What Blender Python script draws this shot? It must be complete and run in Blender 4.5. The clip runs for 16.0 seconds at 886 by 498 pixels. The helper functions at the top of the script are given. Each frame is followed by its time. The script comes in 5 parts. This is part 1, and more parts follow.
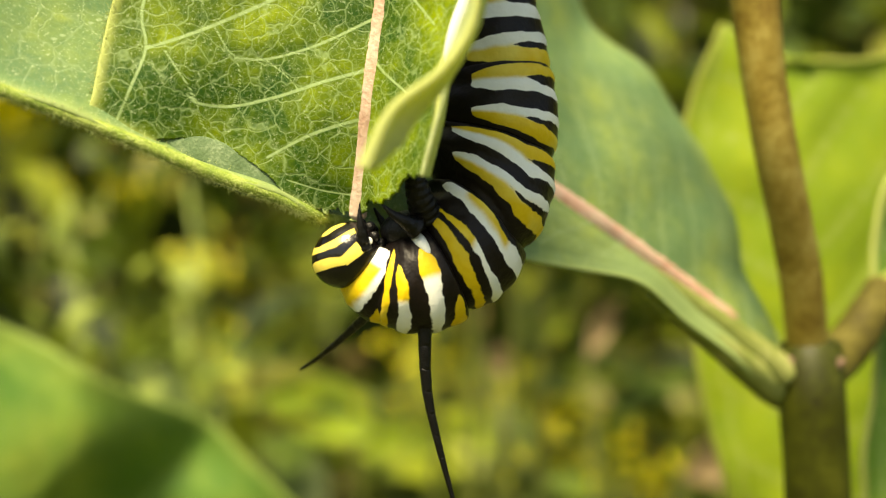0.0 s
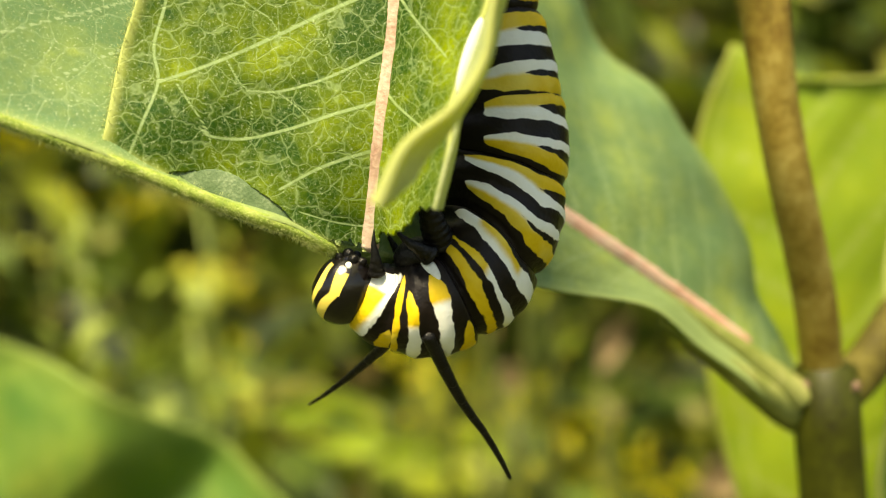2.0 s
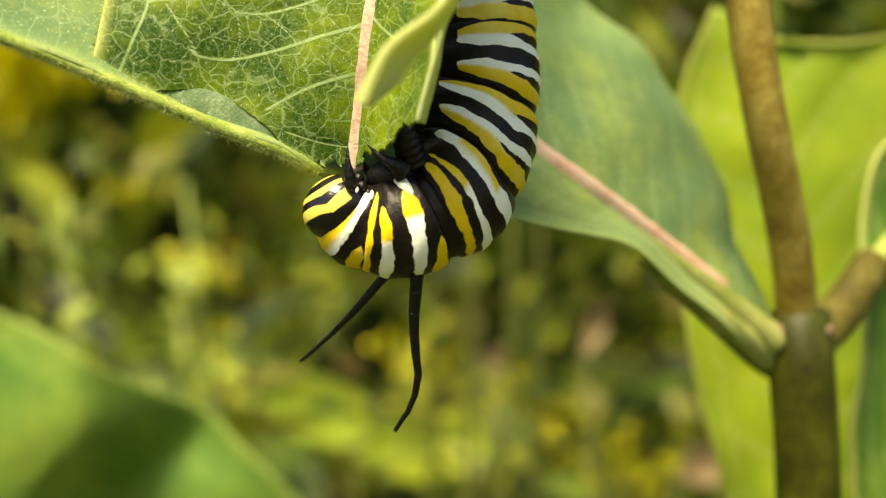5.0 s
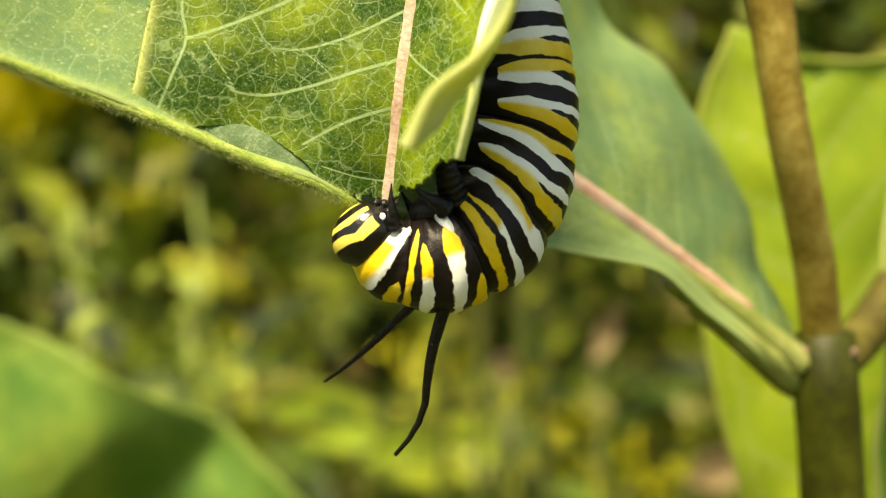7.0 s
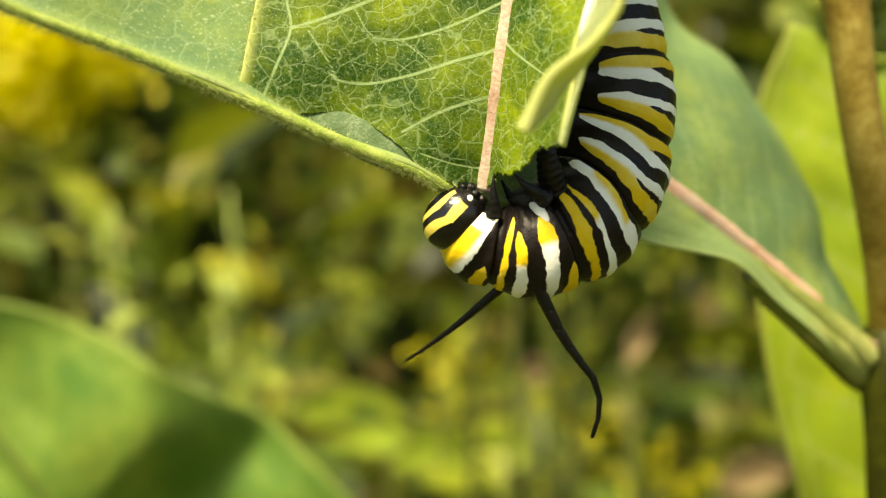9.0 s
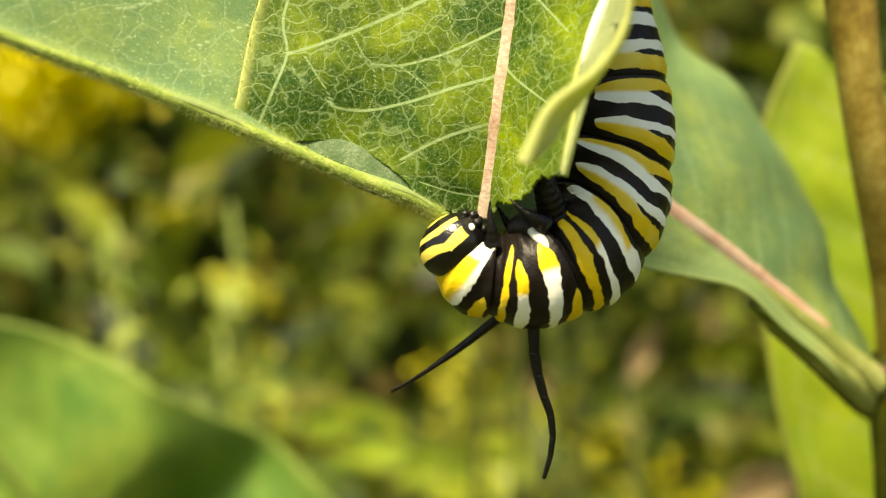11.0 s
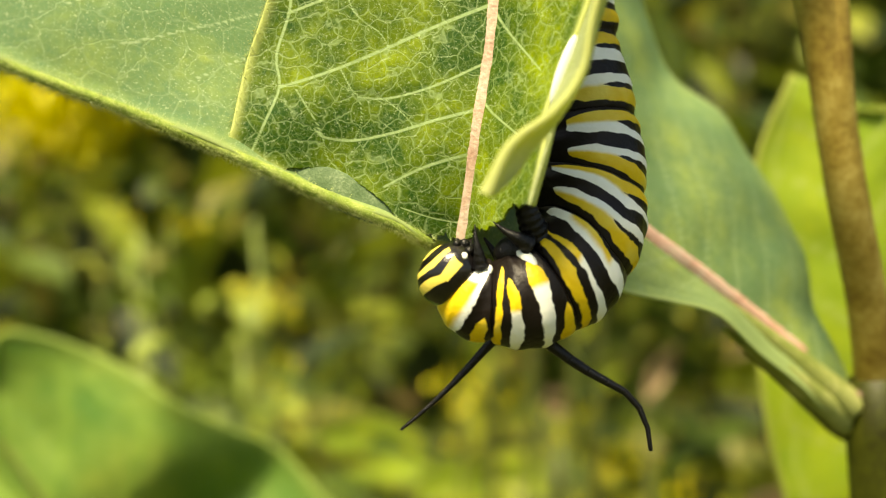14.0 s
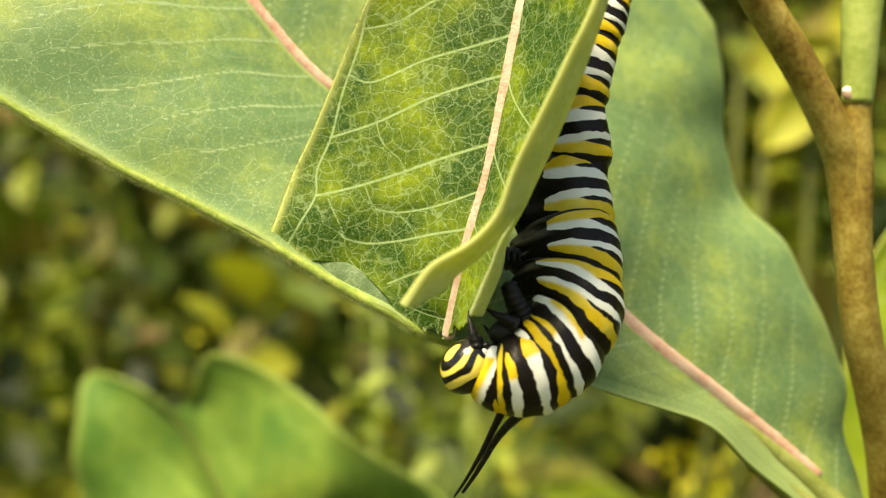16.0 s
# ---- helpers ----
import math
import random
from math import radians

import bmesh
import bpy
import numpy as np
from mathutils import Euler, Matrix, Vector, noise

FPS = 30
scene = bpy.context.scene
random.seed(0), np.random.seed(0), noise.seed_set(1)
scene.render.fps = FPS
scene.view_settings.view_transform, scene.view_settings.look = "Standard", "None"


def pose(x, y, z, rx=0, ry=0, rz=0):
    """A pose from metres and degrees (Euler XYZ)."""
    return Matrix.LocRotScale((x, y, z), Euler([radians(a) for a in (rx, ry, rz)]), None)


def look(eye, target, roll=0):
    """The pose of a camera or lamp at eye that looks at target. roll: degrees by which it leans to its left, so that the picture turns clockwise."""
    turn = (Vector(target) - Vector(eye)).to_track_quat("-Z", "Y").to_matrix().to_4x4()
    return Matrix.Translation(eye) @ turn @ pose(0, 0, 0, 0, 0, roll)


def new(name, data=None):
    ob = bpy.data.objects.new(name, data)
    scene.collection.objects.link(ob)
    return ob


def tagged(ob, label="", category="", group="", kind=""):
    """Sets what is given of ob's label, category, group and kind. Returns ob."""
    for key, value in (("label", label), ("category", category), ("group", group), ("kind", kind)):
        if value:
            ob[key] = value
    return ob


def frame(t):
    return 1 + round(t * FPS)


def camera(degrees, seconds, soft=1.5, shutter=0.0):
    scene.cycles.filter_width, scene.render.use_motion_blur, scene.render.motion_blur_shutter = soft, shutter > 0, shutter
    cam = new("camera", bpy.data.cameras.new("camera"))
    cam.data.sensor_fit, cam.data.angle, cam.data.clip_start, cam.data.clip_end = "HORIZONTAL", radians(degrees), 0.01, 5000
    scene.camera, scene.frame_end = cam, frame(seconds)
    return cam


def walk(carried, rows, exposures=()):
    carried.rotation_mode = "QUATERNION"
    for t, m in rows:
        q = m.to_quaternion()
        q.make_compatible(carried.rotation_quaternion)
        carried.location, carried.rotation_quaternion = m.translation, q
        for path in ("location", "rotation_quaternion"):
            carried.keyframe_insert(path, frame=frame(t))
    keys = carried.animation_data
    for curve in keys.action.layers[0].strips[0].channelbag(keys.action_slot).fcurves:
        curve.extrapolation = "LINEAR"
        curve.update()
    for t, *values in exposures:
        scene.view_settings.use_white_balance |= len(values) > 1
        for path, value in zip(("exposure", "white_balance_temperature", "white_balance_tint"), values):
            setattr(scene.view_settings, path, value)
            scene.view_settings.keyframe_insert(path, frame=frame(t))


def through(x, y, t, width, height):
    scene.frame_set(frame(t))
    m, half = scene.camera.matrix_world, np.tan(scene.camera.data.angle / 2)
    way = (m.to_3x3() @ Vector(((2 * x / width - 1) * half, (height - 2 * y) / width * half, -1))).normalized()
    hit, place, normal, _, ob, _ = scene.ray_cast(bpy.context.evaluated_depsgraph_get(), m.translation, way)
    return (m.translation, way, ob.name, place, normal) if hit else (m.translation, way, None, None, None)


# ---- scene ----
import itertools

cam = camera(43.0, 16.0, soft=1.2)
cam.data.dof.use_dof = True
focus = new("focus_point")
focus.location, focus.empty_display_size = (-0.001, 0.0762, 0.706), 0.002
cam.data.dof.focus_object = focus
cam.data.dof.aperture_fstop = 21.5
EXPOSURE, KELVIN, TINT = 1.39, 9150, 4
# seconds, place in metres, turn in degrees
PATH = [
    (0, 0.00000, 0.00000, 0.70000, 90.000, -0.000, 0.000),
    (0.2, 0.00163, -0.00153, 0.70201, 90.038, 0.000, 0.080),
    (0.3, 0.00169, -0.00214, 0.70161, 90.069, 0.002, 0.114),
    (0.5, -0.00034, -0.00270, 0.69868, 90.177, 0.011, 0.152),
    (0.7, -0.00014, -0.00215, 0.70081, 90.367, 0.086, 0.099),
    (0.8, 0.00115, -0.00160, 0.70240, 90.486, 0.163, 0.048),
    (1, 0.00265, -0.00041, 0.70211, 90.750, 0.370, -0.018),
    (1.2, 0.00153, 0.00040, 0.70102, 91.010, 0.678, 0.110),
    (1.3, 0.00087, 0.00061, 0.70140, 91.114, 0.838, 0.221),
    (1.5, 0.00134, 0.00073, 0.70384, 91.211, 1.006, 0.353),
    (1.7, 0.00146, 0.00059, 0.70227, 91.009, 0.789, 0.447),
    (1.8, 0.00034, 0.00044, 0.70157, 90.840, 0.598, 0.518),
    (2, -0.00012, 0.00016, 0.70125, 90.637, 0.323, 0.554),
    (2.2, 0.00016, 0.00004, 0.70221, 90.676, 0.281, 0.460),
    (2.5, -0.00028, -0.00037, 0.70105, 90.747, 0.290, 0.375),
    (2.7, 0.00028, -0.00115, 0.70101, 90.735, 0.199, 0.422),
    (3, 0.00061, -0.00199, 0.70106, 90.712, 0.012, 0.538),
    (3.2, -0.00126, -0.00161, 0.70168, 90.798, -0.031, 0.544),
    (3.3, -0.00188, -0.00127, 0.70076, 90.870, -0.042, 0.542),
    (3.5, -0.00109, -0.00087, 0.70137, 90.956, -0.053, 0.535),
    (3.7, 0.00021, -0.00094, 0.70187, 90.909, -0.058, 0.524),
    (3.8, 0.00076, -0.00100, 0.70033, 90.855, -0.064, 0.504),
    (4, -0.00010, -0.00115, 0.69770, 90.707, -0.102, 0.397),
    (4.2, -0.00078, -0.00132, 0.69915, 90.537, -0.130, 0.134),
    (4.3, -0.00061, -0.00138, 0.69999, 90.465, -0.128, -0.017),
    (4.5, 0.00014, -0.00147, 0.69584, 90.396, -0.120, -0.181),
    (7, -0.00204, -0.00230, 0.69815, 90.556, 0.089, 0.034),
    (7.2, -0.00450, -0.00228, 0.69788, 90.516, 0.061, 0.213),
    (7.5, -0.00563, -0.00222, 0.69706, 90.441, -0.130, 0.579),
    (7.7, -0.00522, -0.00241, 0.69853, 90.463, -0.204, 0.651),
    (8, -0.00568, -0.00290, 0.69725, 90.576, -0.240, 0.685),
    (8.2, -0.00595, -0.00304, 0.69774, 90.690, -0.310, 0.771),
    (8.5, -0.00645, -0.00326, 0.69699, 90.802, -0.412, 0.961),
    (8.7, -0.00784, -0.00372, 0.69628, 90.809, -0.417, 1.060),
    (9, -0.00717, -0.00419, 0.69674, 90.815, -0.371, 1.150),
    (11.3, -0.00690, -0.00222, 0.69804, 91.479, -0.401, 1.398),
    (11.5, -0.00715, -0.00217, 0.69714, 91.490, -0.398, 1.453),
    (11.7, -0.00801, -0.00284, 0.69713, 91.442, -0.338, 1.569),
    (12, -0.00765, -0.00400, 0.69609, 91.353, -0.245, 1.729),
    (12.2, -0.00639, -0.00348, 0.69700, 91.468, -0.358, 1.632),
    (12.5, -0.00751, -0.00259, 0.69816, 91.816, -0.570, 1.454),
    (12.7, -0.00610, -0.00293, 0.69820, 91.960, -0.526, 1.571),
    (13, -0.00475, -0.00391, 0.69890, 92.019, -0.471, 1.817),
    (13.2, -0.00609, -0.00412, 0.69879, 91.987, -0.604, 1.861),
    (13.5, -0.00411, -0.00436, 0.69964, 91.927, -0.867, 1.960),
    (13.7, -0.00226, -0.00519, 0.69835, 92.014, -1.027, 2.138),
    (14, -0.00339, -0.00740, 0.69840, 92.244, -1.385, 2.626),
    (14.2, -0.00266, -0.00875, 0.69737, 92.286, -1.753, 3.167),
    (14.5, -0.00106, -0.01131, 0.69861, 92.340, -2.469, 4.283),
    (14.7, 0.00293, -0.01342, 0.69928, 92.519, -3.024, 5.209),
    (15, 0.00509, -0.01695, 0.70062, 92.884, -3.994, 7.030),
    (15.2, 0.00704, -0.01843, 0.70016, 93.065, -4.751, 8.630),
    (15.3, 0.00834, -0.01886, 0.69925, 93.141, -5.163, 9.527),
    (15.5, 0.01058, -0.01978, 0.70092, 93.302, -6.053, 11.442),
    (15.7, 0.01574, -0.02002, 0.70118, 93.509, -7.028, 13.437),
    (15.8, 0.01871, -0.02002, 0.70075, 93.624, -7.540, 14.451),
    (16, 0.02240, -0.02094, 0.70320, 93.849, -8.592, 16.496),
]
walk(cam, [(t, pose(x, y, z, rx, ry, rz)) for t, x, y, z, rx, ry, rz in PATH], exposures=[(0.0, EXPOSURE, KELVIN, TINT), (16.0, EXPOSURE, KELVIN, TINT)])

# ---- sky and sun ----
world = bpy.data.worlds.new("sky")
scene.world = world
world.use_nodes = True
wn = world.node_tree.nodes
sky = wn.new("ShaderNodeTexSky")
sky.sky_type = "NISHITA"
sky.sun_disc = False
SUN_UP, SUN_ROUND = 58.0, 200.0
sky.sun_elevation, sky.sun_rotation = radians(SUN_UP), radians(SUN_ROUND)
world.node_tree.links.new(sky.outputs[0], wn["Background"].inputs[0])
wn["Background"].inputs[1].default_value = 0.09
sun = new("sun", bpy.data.lights.new("sun", "SUN"))
sun.data.energy, sun.data.angle, sun.data.color = 3.9, radians(22), (1.0, 0.94, 0.80)
up, around = radians(SUN_UP), radians(SUN_ROUND)
sun_way = Vector((math.sin(around) * math.cos(up), math.cos(around) * math.cos(up), math.sin(up)))
sun.matrix_world = look(sun_way * 5, (0, 0, 0))

# ---- helpers of this scene ----
EYE_UP = 0.7


def mm(p):
    """Millimetres from the first eye (right, ahead, up) to a place in the world."""
    return Vector((p[0] / 1000, p[1] / 1000, EYE_UP + p[2] / 1000))


def smooth_line(points, count):
    """A Catmull-Rom line through the points, evenly spaced along its length."""
    p = np.array(points, float)
    p = np.vstack([2 * p[0] - p[1], p, 2 * p[-1] - p[-2]])
    out = []
    for k in range(1, len(p) - 2):
        t = np.linspace(0, 1, 40, endpoint=False)[:, None]
        a, b, c, d = p[k - 1], p[k], p[k + 1], p[k + 2]
        out.append(0.5 * (2 * b + (c - a) * t + (2 * a - 5 * b + 4 * c - d) * t**2 + (3 * b - a - 3 * c + d) * t**3))
    out = np.vstack(out + [p[-2:-1]])
    far = np.r_[0, np.cumsum(np.linalg.norm(np.diff(out[:, :3], axis=0), axis=1))]
    at = np.linspace(0, far[-1], count)
    return np.stack([np.interp(at, far, out[:, n]) for n in range(out.shape[1])], 1)


def mesh_from(name, verts, faces, uv=None, attributes=None):
    """A smooth-shaded mesh; uv and attributes are given for each vertex."""
    me = bpy.data.meshes.new(name)
    me.from_pydata([tuple(v) for v in verts], [], [tuple(f) for f in faces])
    me.polygons.foreach_set("use_smooth", [True] * len(me.polygons))
    if uv is not None:
        layer = me.uv_layers.new(name="UVMap")
        idx = np.empty(len(me.loops), int)
        me.loops.foreach_get("vertex_index", idx)
        layer.data.foreach_set("uv", np.asarray(uv, float)[idx].ravel())
    for key, values in (attributes or {}).items():
        at = me.attributes.new(key, "FLOAT", "POINT")
        at.data.foreach_set("value", np.asarray(values, float))
    me.validate()
    me.update()
    return me


def part(name, me, material, parent=None, label=""):
    if isinstance(me, bmesh.types.BMesh):
        bm, me = me, bpy.data.meshes.new(name)
        bm.to_mesh(me)
        bm.free()
        me.polygons.foreach_set("use_smooth", [True] * len(me.polygons))
    ob = new(name, me)
    if material and not me.materials:
        me.materials.append(material)
    if parent:
        ob.parent = parent
        ob.matrix_parent_inverse = parent.matrix_basis.inverted()
    if label:
        tagged(ob, label)
    return ob


def tube(points, radii, sides=14, flat=1.0, wobble=0.0, seed=0):
    """A round-ended tube along points (world metres), as verts, faces and uv (metres along, turn)."""
    pts = np.array(points, float)
    rad = np.array(radii, float)
    tang = np.gradient(pts, axis=0)
    tang /= np.linalg.norm(tang, axis=1)[:, None]
    ref = np.array([0.13, 0.97, 0.2])
    verts, uv = [], []
    far = np.r_[0, np.cumsum(np.linalg.norm(np.diff(pts, axis=0), axis=1))]
    rng = np.random.default_rng(seed)
    bumps = rng.normal(0, 1, (len(pts), sides)) * wobble
    for k in range(len(pts)):
        side = np.cross(tang[k], ref)
        side /= np.linalg.norm(side)
        top = np.cross(side, tang[k])
        for j in range(sides):
            a = 2 * math.pi * j / sides
            r = rad[k] * (1 + bumps[k, j])
            verts.append(pts[k] + r * (math.cos(a) * side + flat * math.sin(a) * top))
            uv.append((far[k], j / sides))
    faces = [(k * sides + j, k * sides + (j + 1) % sides, (k + 1) * sides + (j + 1) % sides, (k + 1) * sides + j)
             for k in range(len(pts) - 1) for j in range(sides)]
    for k, d in ((0, -1), (len(pts) - 1, 1)):
        verts.append(pts[k] + d * tang[k] * rad[k] * 0.6)
        uv.append((far[k], 0.5))
        c = len(verts) - 1
        for j in range(sides):
            a, b = k * sides + j, k * sides + (j + 1) % sides
            faces.append((c, b, a) if d < 0 else (c, a, b))
    return verts, faces, uv


# ---- materials ----
def shader(name):
    m = bpy.data.materials.new(name)
    m.use_nodes = True
    return m, m.node_tree.nodes, m.node_tree.links, m.node_tree.nodes["Principled BSDF"]


def ramp(nodes, stops, mode="LINEAR"):
    n = nodes.new("ShaderNodeValToRGB")
    n.color_ramp.interpolation = mode
    el = n.color_ramp.elements
    while len(el) < len(stops):
        el.new(0.5)
    for e, (p, c) in zip(el, stops):
        e.position = p
        e.color = (*c, 1) if len(c) == 3 else c
    return n


def grey(v):
    return (v, v, v)


def mix(nodes, links, fac, a, b):
    n = nodes.new("ShaderNodeMix")
    n.data_type = "RGBA"
    for sock, v in ((n.inputs[0], fac), (n.inputs[6], a), (n.inputs[7], b)):
        if isinstance(v, bpy.types.NodeSocket):
            links.new(v, sock)
        elif isinstance(v, tuple):
            sock.default_value = (*v, 1)
        else:
            sock.default_value = v
    return n.outputs[2]


def calc(nodes, links, op, *args):
    n = nodes.new("ShaderNodeMath")
    n.operation = op
    for sock, v in zip(n.inputs, args):
        if isinstance(v, bpy.types.NodeSocket):
            links.new(v, sock)
        else:
            sock.default_value = v
    return n.outputs[0]


def scaled_noise(nodes, links, where, scale, detail=3.0, rough=0.55):
    n = nodes.new("ShaderNodeTexNoise")
    n.inputs["Scale"].default_value = scale
    n.inputs["Detail"].default_value = detail
    n.inputs["Roughness"].default_value = rough
    links.new(where, n.inputs["Vector"])
    return n.outputs["Fac"]


def ramp_of(nodes, links, value, a, b):
    r = ramp(nodes, [(a, grey(0.0)), (b, grey(1.0))])
    links.new(value, r.inputs[0])
    return r.outputs[0]


def leaf_material(name, dark, light, vein, edge, through=0.35, net=0.75, patch=90.0, rough=0.5, net_strength=0.6, down=0.35, cells=()):
    """A leaf: blotched green, pale lateral veins (attribute), a net of fine veins, a pale edge."""
    m, n, l, b = shader(name)
    uvn = n.new("ShaderNodeUVMap")
    uvn.uv_map = "UVMap"
    pos = n.new("ShaderNodeTexCoord").outputs["Object"]
    blot = scaled_noise(n, l, pos, patch, 5.0, 0.62)
    fine = scaled_noise(n, l, pos, patch * 9, 3.0)
    both = calc(n, l, "ADD", calc(n, l, "MULTIPLY", blot, 0.8), calc(n, l, "MULTIPLY", fine, 0.2))
    r = ramp(n, [(0.44, dark), (0.55, tuple(0.6 * a + 0.4 * c for a, c in zip(dark, light))), (0.66, light)])
    l.new(both, r.inputs[0])
    warp = n.new("ShaderNodeVectorMath")
    warp.operation = "ADD"
    wob = n.new("ShaderNodeTexNoise")
    wob.inputs["Scale"].default_value = 0.5
    l.new(uvn.outputs[0], wob.inputs["Vector"])
    l.new(uvn.outputs[0], warp.inputs[0])
    l.new(wob.outputs["Color"], warp.inputs[1])
    if cells:
        flat = n.new("ShaderNodeVectorMath")
        flat.operation = "SCALE"
        flat.inputs[3].default_value = 1000.0
        l.new(pos, flat.inputs[0])
        bent = n.new("ShaderNodeTexNoise")
        bent.inputs["Scale"].default_value = 0.9
        l.new(flat.outputs[0], bent.inputs["Vector"])
        less = n.new("ShaderNodeVectorMath")
        less.operation = "SCALE"
        less.inputs[3].default_value = 0.9
        l.new(bent.outputs["Color"], less.inputs[0])
        l.new(flat.outputs[0], warp.inputs[0])
        l.new(less.outputs[0], warp.inputs[1])
    lines = []
    for s, w in cells or ((net, 0.022), (net * 2.4, 0.042)):
        v = n.new("ShaderNodeTexVoronoi")
        v.feature = "DISTANCE_TO_EDGE"
        v.inputs["Scale"].default_value = s
        l.new(warp.outputs[0], v.inputs["Vector"])
        k = ramp(n, [(0.0, grey(1.0)), (w, grey(0.55)), (w * 2.2, grey(0.0))])
        l.new(v.outputs["Distance"], k.inputs[0])
        lines.append(k.outputs[0])
    netted = calc(n, l, "MAXIMUM", calc(n, l, "MULTIPLY", lines[0], net_strength), calc(n, l, "MULTIPLY", lines[1], net_strength * 0.38))
    at = n.new("ShaderNodeAttribute")
    at.attribute_name = "vein"
    main_vein = ramp_of(n, l, at.outputs["Fac"], 0.50, 0.76) if cells else at.outputs["Fac"]
    broken = ramp(n, [(0.30, grey(0.6)), (0.52, grey(1.0))])
    l.new(scaled_noise(n, l, pos, 1500.0, 3.0, 0.7), broken.inputs[0])
    allv = calc(n, l, "MULTIPLY", calc(n, l, "MAXIMUM", netted, main_vein), broken.outputs[0])
    shade = mix(n, l, ramp_of(n, l, scaled_noise(n, l, pos, 2400.0, 2.0, 0.7), 0.35, 0.65), r.outputs[0], tuple(0.5 * a + 0.28 * c for a, c in zip(dark, light)))
    shade = mix(n, l, 0.35, r.outputs[0], shade)
    col = mix(n, l, calc(n, l, "MULTIPLY", allv, 0.85), shade, vein)
    specks = ramp(n, [(0.60, grey(0.0)), (0.70, grey(1.0))])
    l.new(scaled_noise(n, l, pos, 5200.0, 2.0, 0.6), specks.inputs[0])
    col = mix(n, l, calc(n, l, "MULTIPLY", specks.outputs[0], down), col, (0.50, 0.60, 0.36))
    ed = n.new("ShaderNodeAttribute")
    ed.attribute_name = "edge"
    col = mix(n, l, calc(n, l, "MULTIPLY", ed.outputs["Fac"], 0.85), col, edge)
    l.new(col, b.inputs["Base Color"])
    rr = calc(n, l, "ADD", rough - 0.1, calc(n, l, "MULTIPLY", fine, 0.25))
    l.new(rr, b.inputs["Roughness"])
    b.inputs["Specular IOR Level"].default_value = 0.25
    bump = n.new("ShaderNodeBump")
    bump.inputs["Strength"].default_value = 0.35
    bump.inputs["Distance"].default_value = 0.00014
    h = calc(n, l, "ADD", calc(n, l, "MULTIPLY", netted, -0.8), calc(n, l, "MULTIPLY", fine, 0.6))
    l.new(h, bump.inputs["Height"])
    l.new(bump.outputs[0], b.inputs["Normal"])
    tr = n.new("ShaderNodeBsdfTranslucent")
    tc = n.new("ShaderNodeMix")
    tc.data_type, tc.blend_type = "RGBA", "MULTIPLY"
    tc.inputs[0].default_value = 1.0
    l.new(col, tc.inputs[6])
    tc.inputs[7].default_value = (1.25, 1.2, 0.45, 1)
    l.new(tc.outputs[2], tr.inputs[0])
    ms = n.new("ShaderNodeMixShader")
    ms.inputs[0].default_value = through
    l.new(b.outputs[0], ms.inputs[1])
    l.new(tr.outputs[0], ms.inputs[2])
    l.new(ms.outputs[0], n["Material Output"].inputs[0])
    return m


def skin_material(name, stops, scale, rough=0.5, bump=0.3, spec=0.25, through=0.0, dist=0.0001):
    """A blotched surface: colour stops along a noise, with fine relief."""
    m, n, l, b = shader(name)
    pos = n.new("ShaderNodeTexCoord").outputs["Object"]
    a = scaled_noise(n, l, pos, scale, 4.0, 0.6)
    c = scaled_noise(n, l, pos, scale * 8, 2.0)
    f = calc(n, l, "ADD", calc(n, l, "MULTIPLY", a, 0.75), calc(n, l, "MULTIPLY", c, 0.25))
    r = ramp(n, stops)
    l.new(f, r.inputs[0])
    l.new(r.outputs[0], b.inputs["Base Color"])
    b.inputs["Roughness"].default_value = rough
    b.inputs["Specular IOR Level"].default_value = spec
    bp = n.new("ShaderNodeBump")
    bp.inputs["Strength"].default_value = bump
    bp.inputs["Distance"].default_value = dist
    l.new(c, bp.inputs["Height"])
    l.new(bp.outputs[0], b.inputs["Normal"])
    return m


BLACK, WHITE, YELLOW = (0.005, 0.004, 0.004), (0.84, 0.85, 0.80), (0.76, 0.55, 0.035)


def band_ramp(n, bands, soft=0.008):
    stops, last = [], None
    for at, c in bands:
        if last is not None:
            stops.append((max(at - soft, 0), last))
            stops.append((at + soft, c))
        else:
            stops.append((at, c))
        last = c
    return ramp(n, stops)


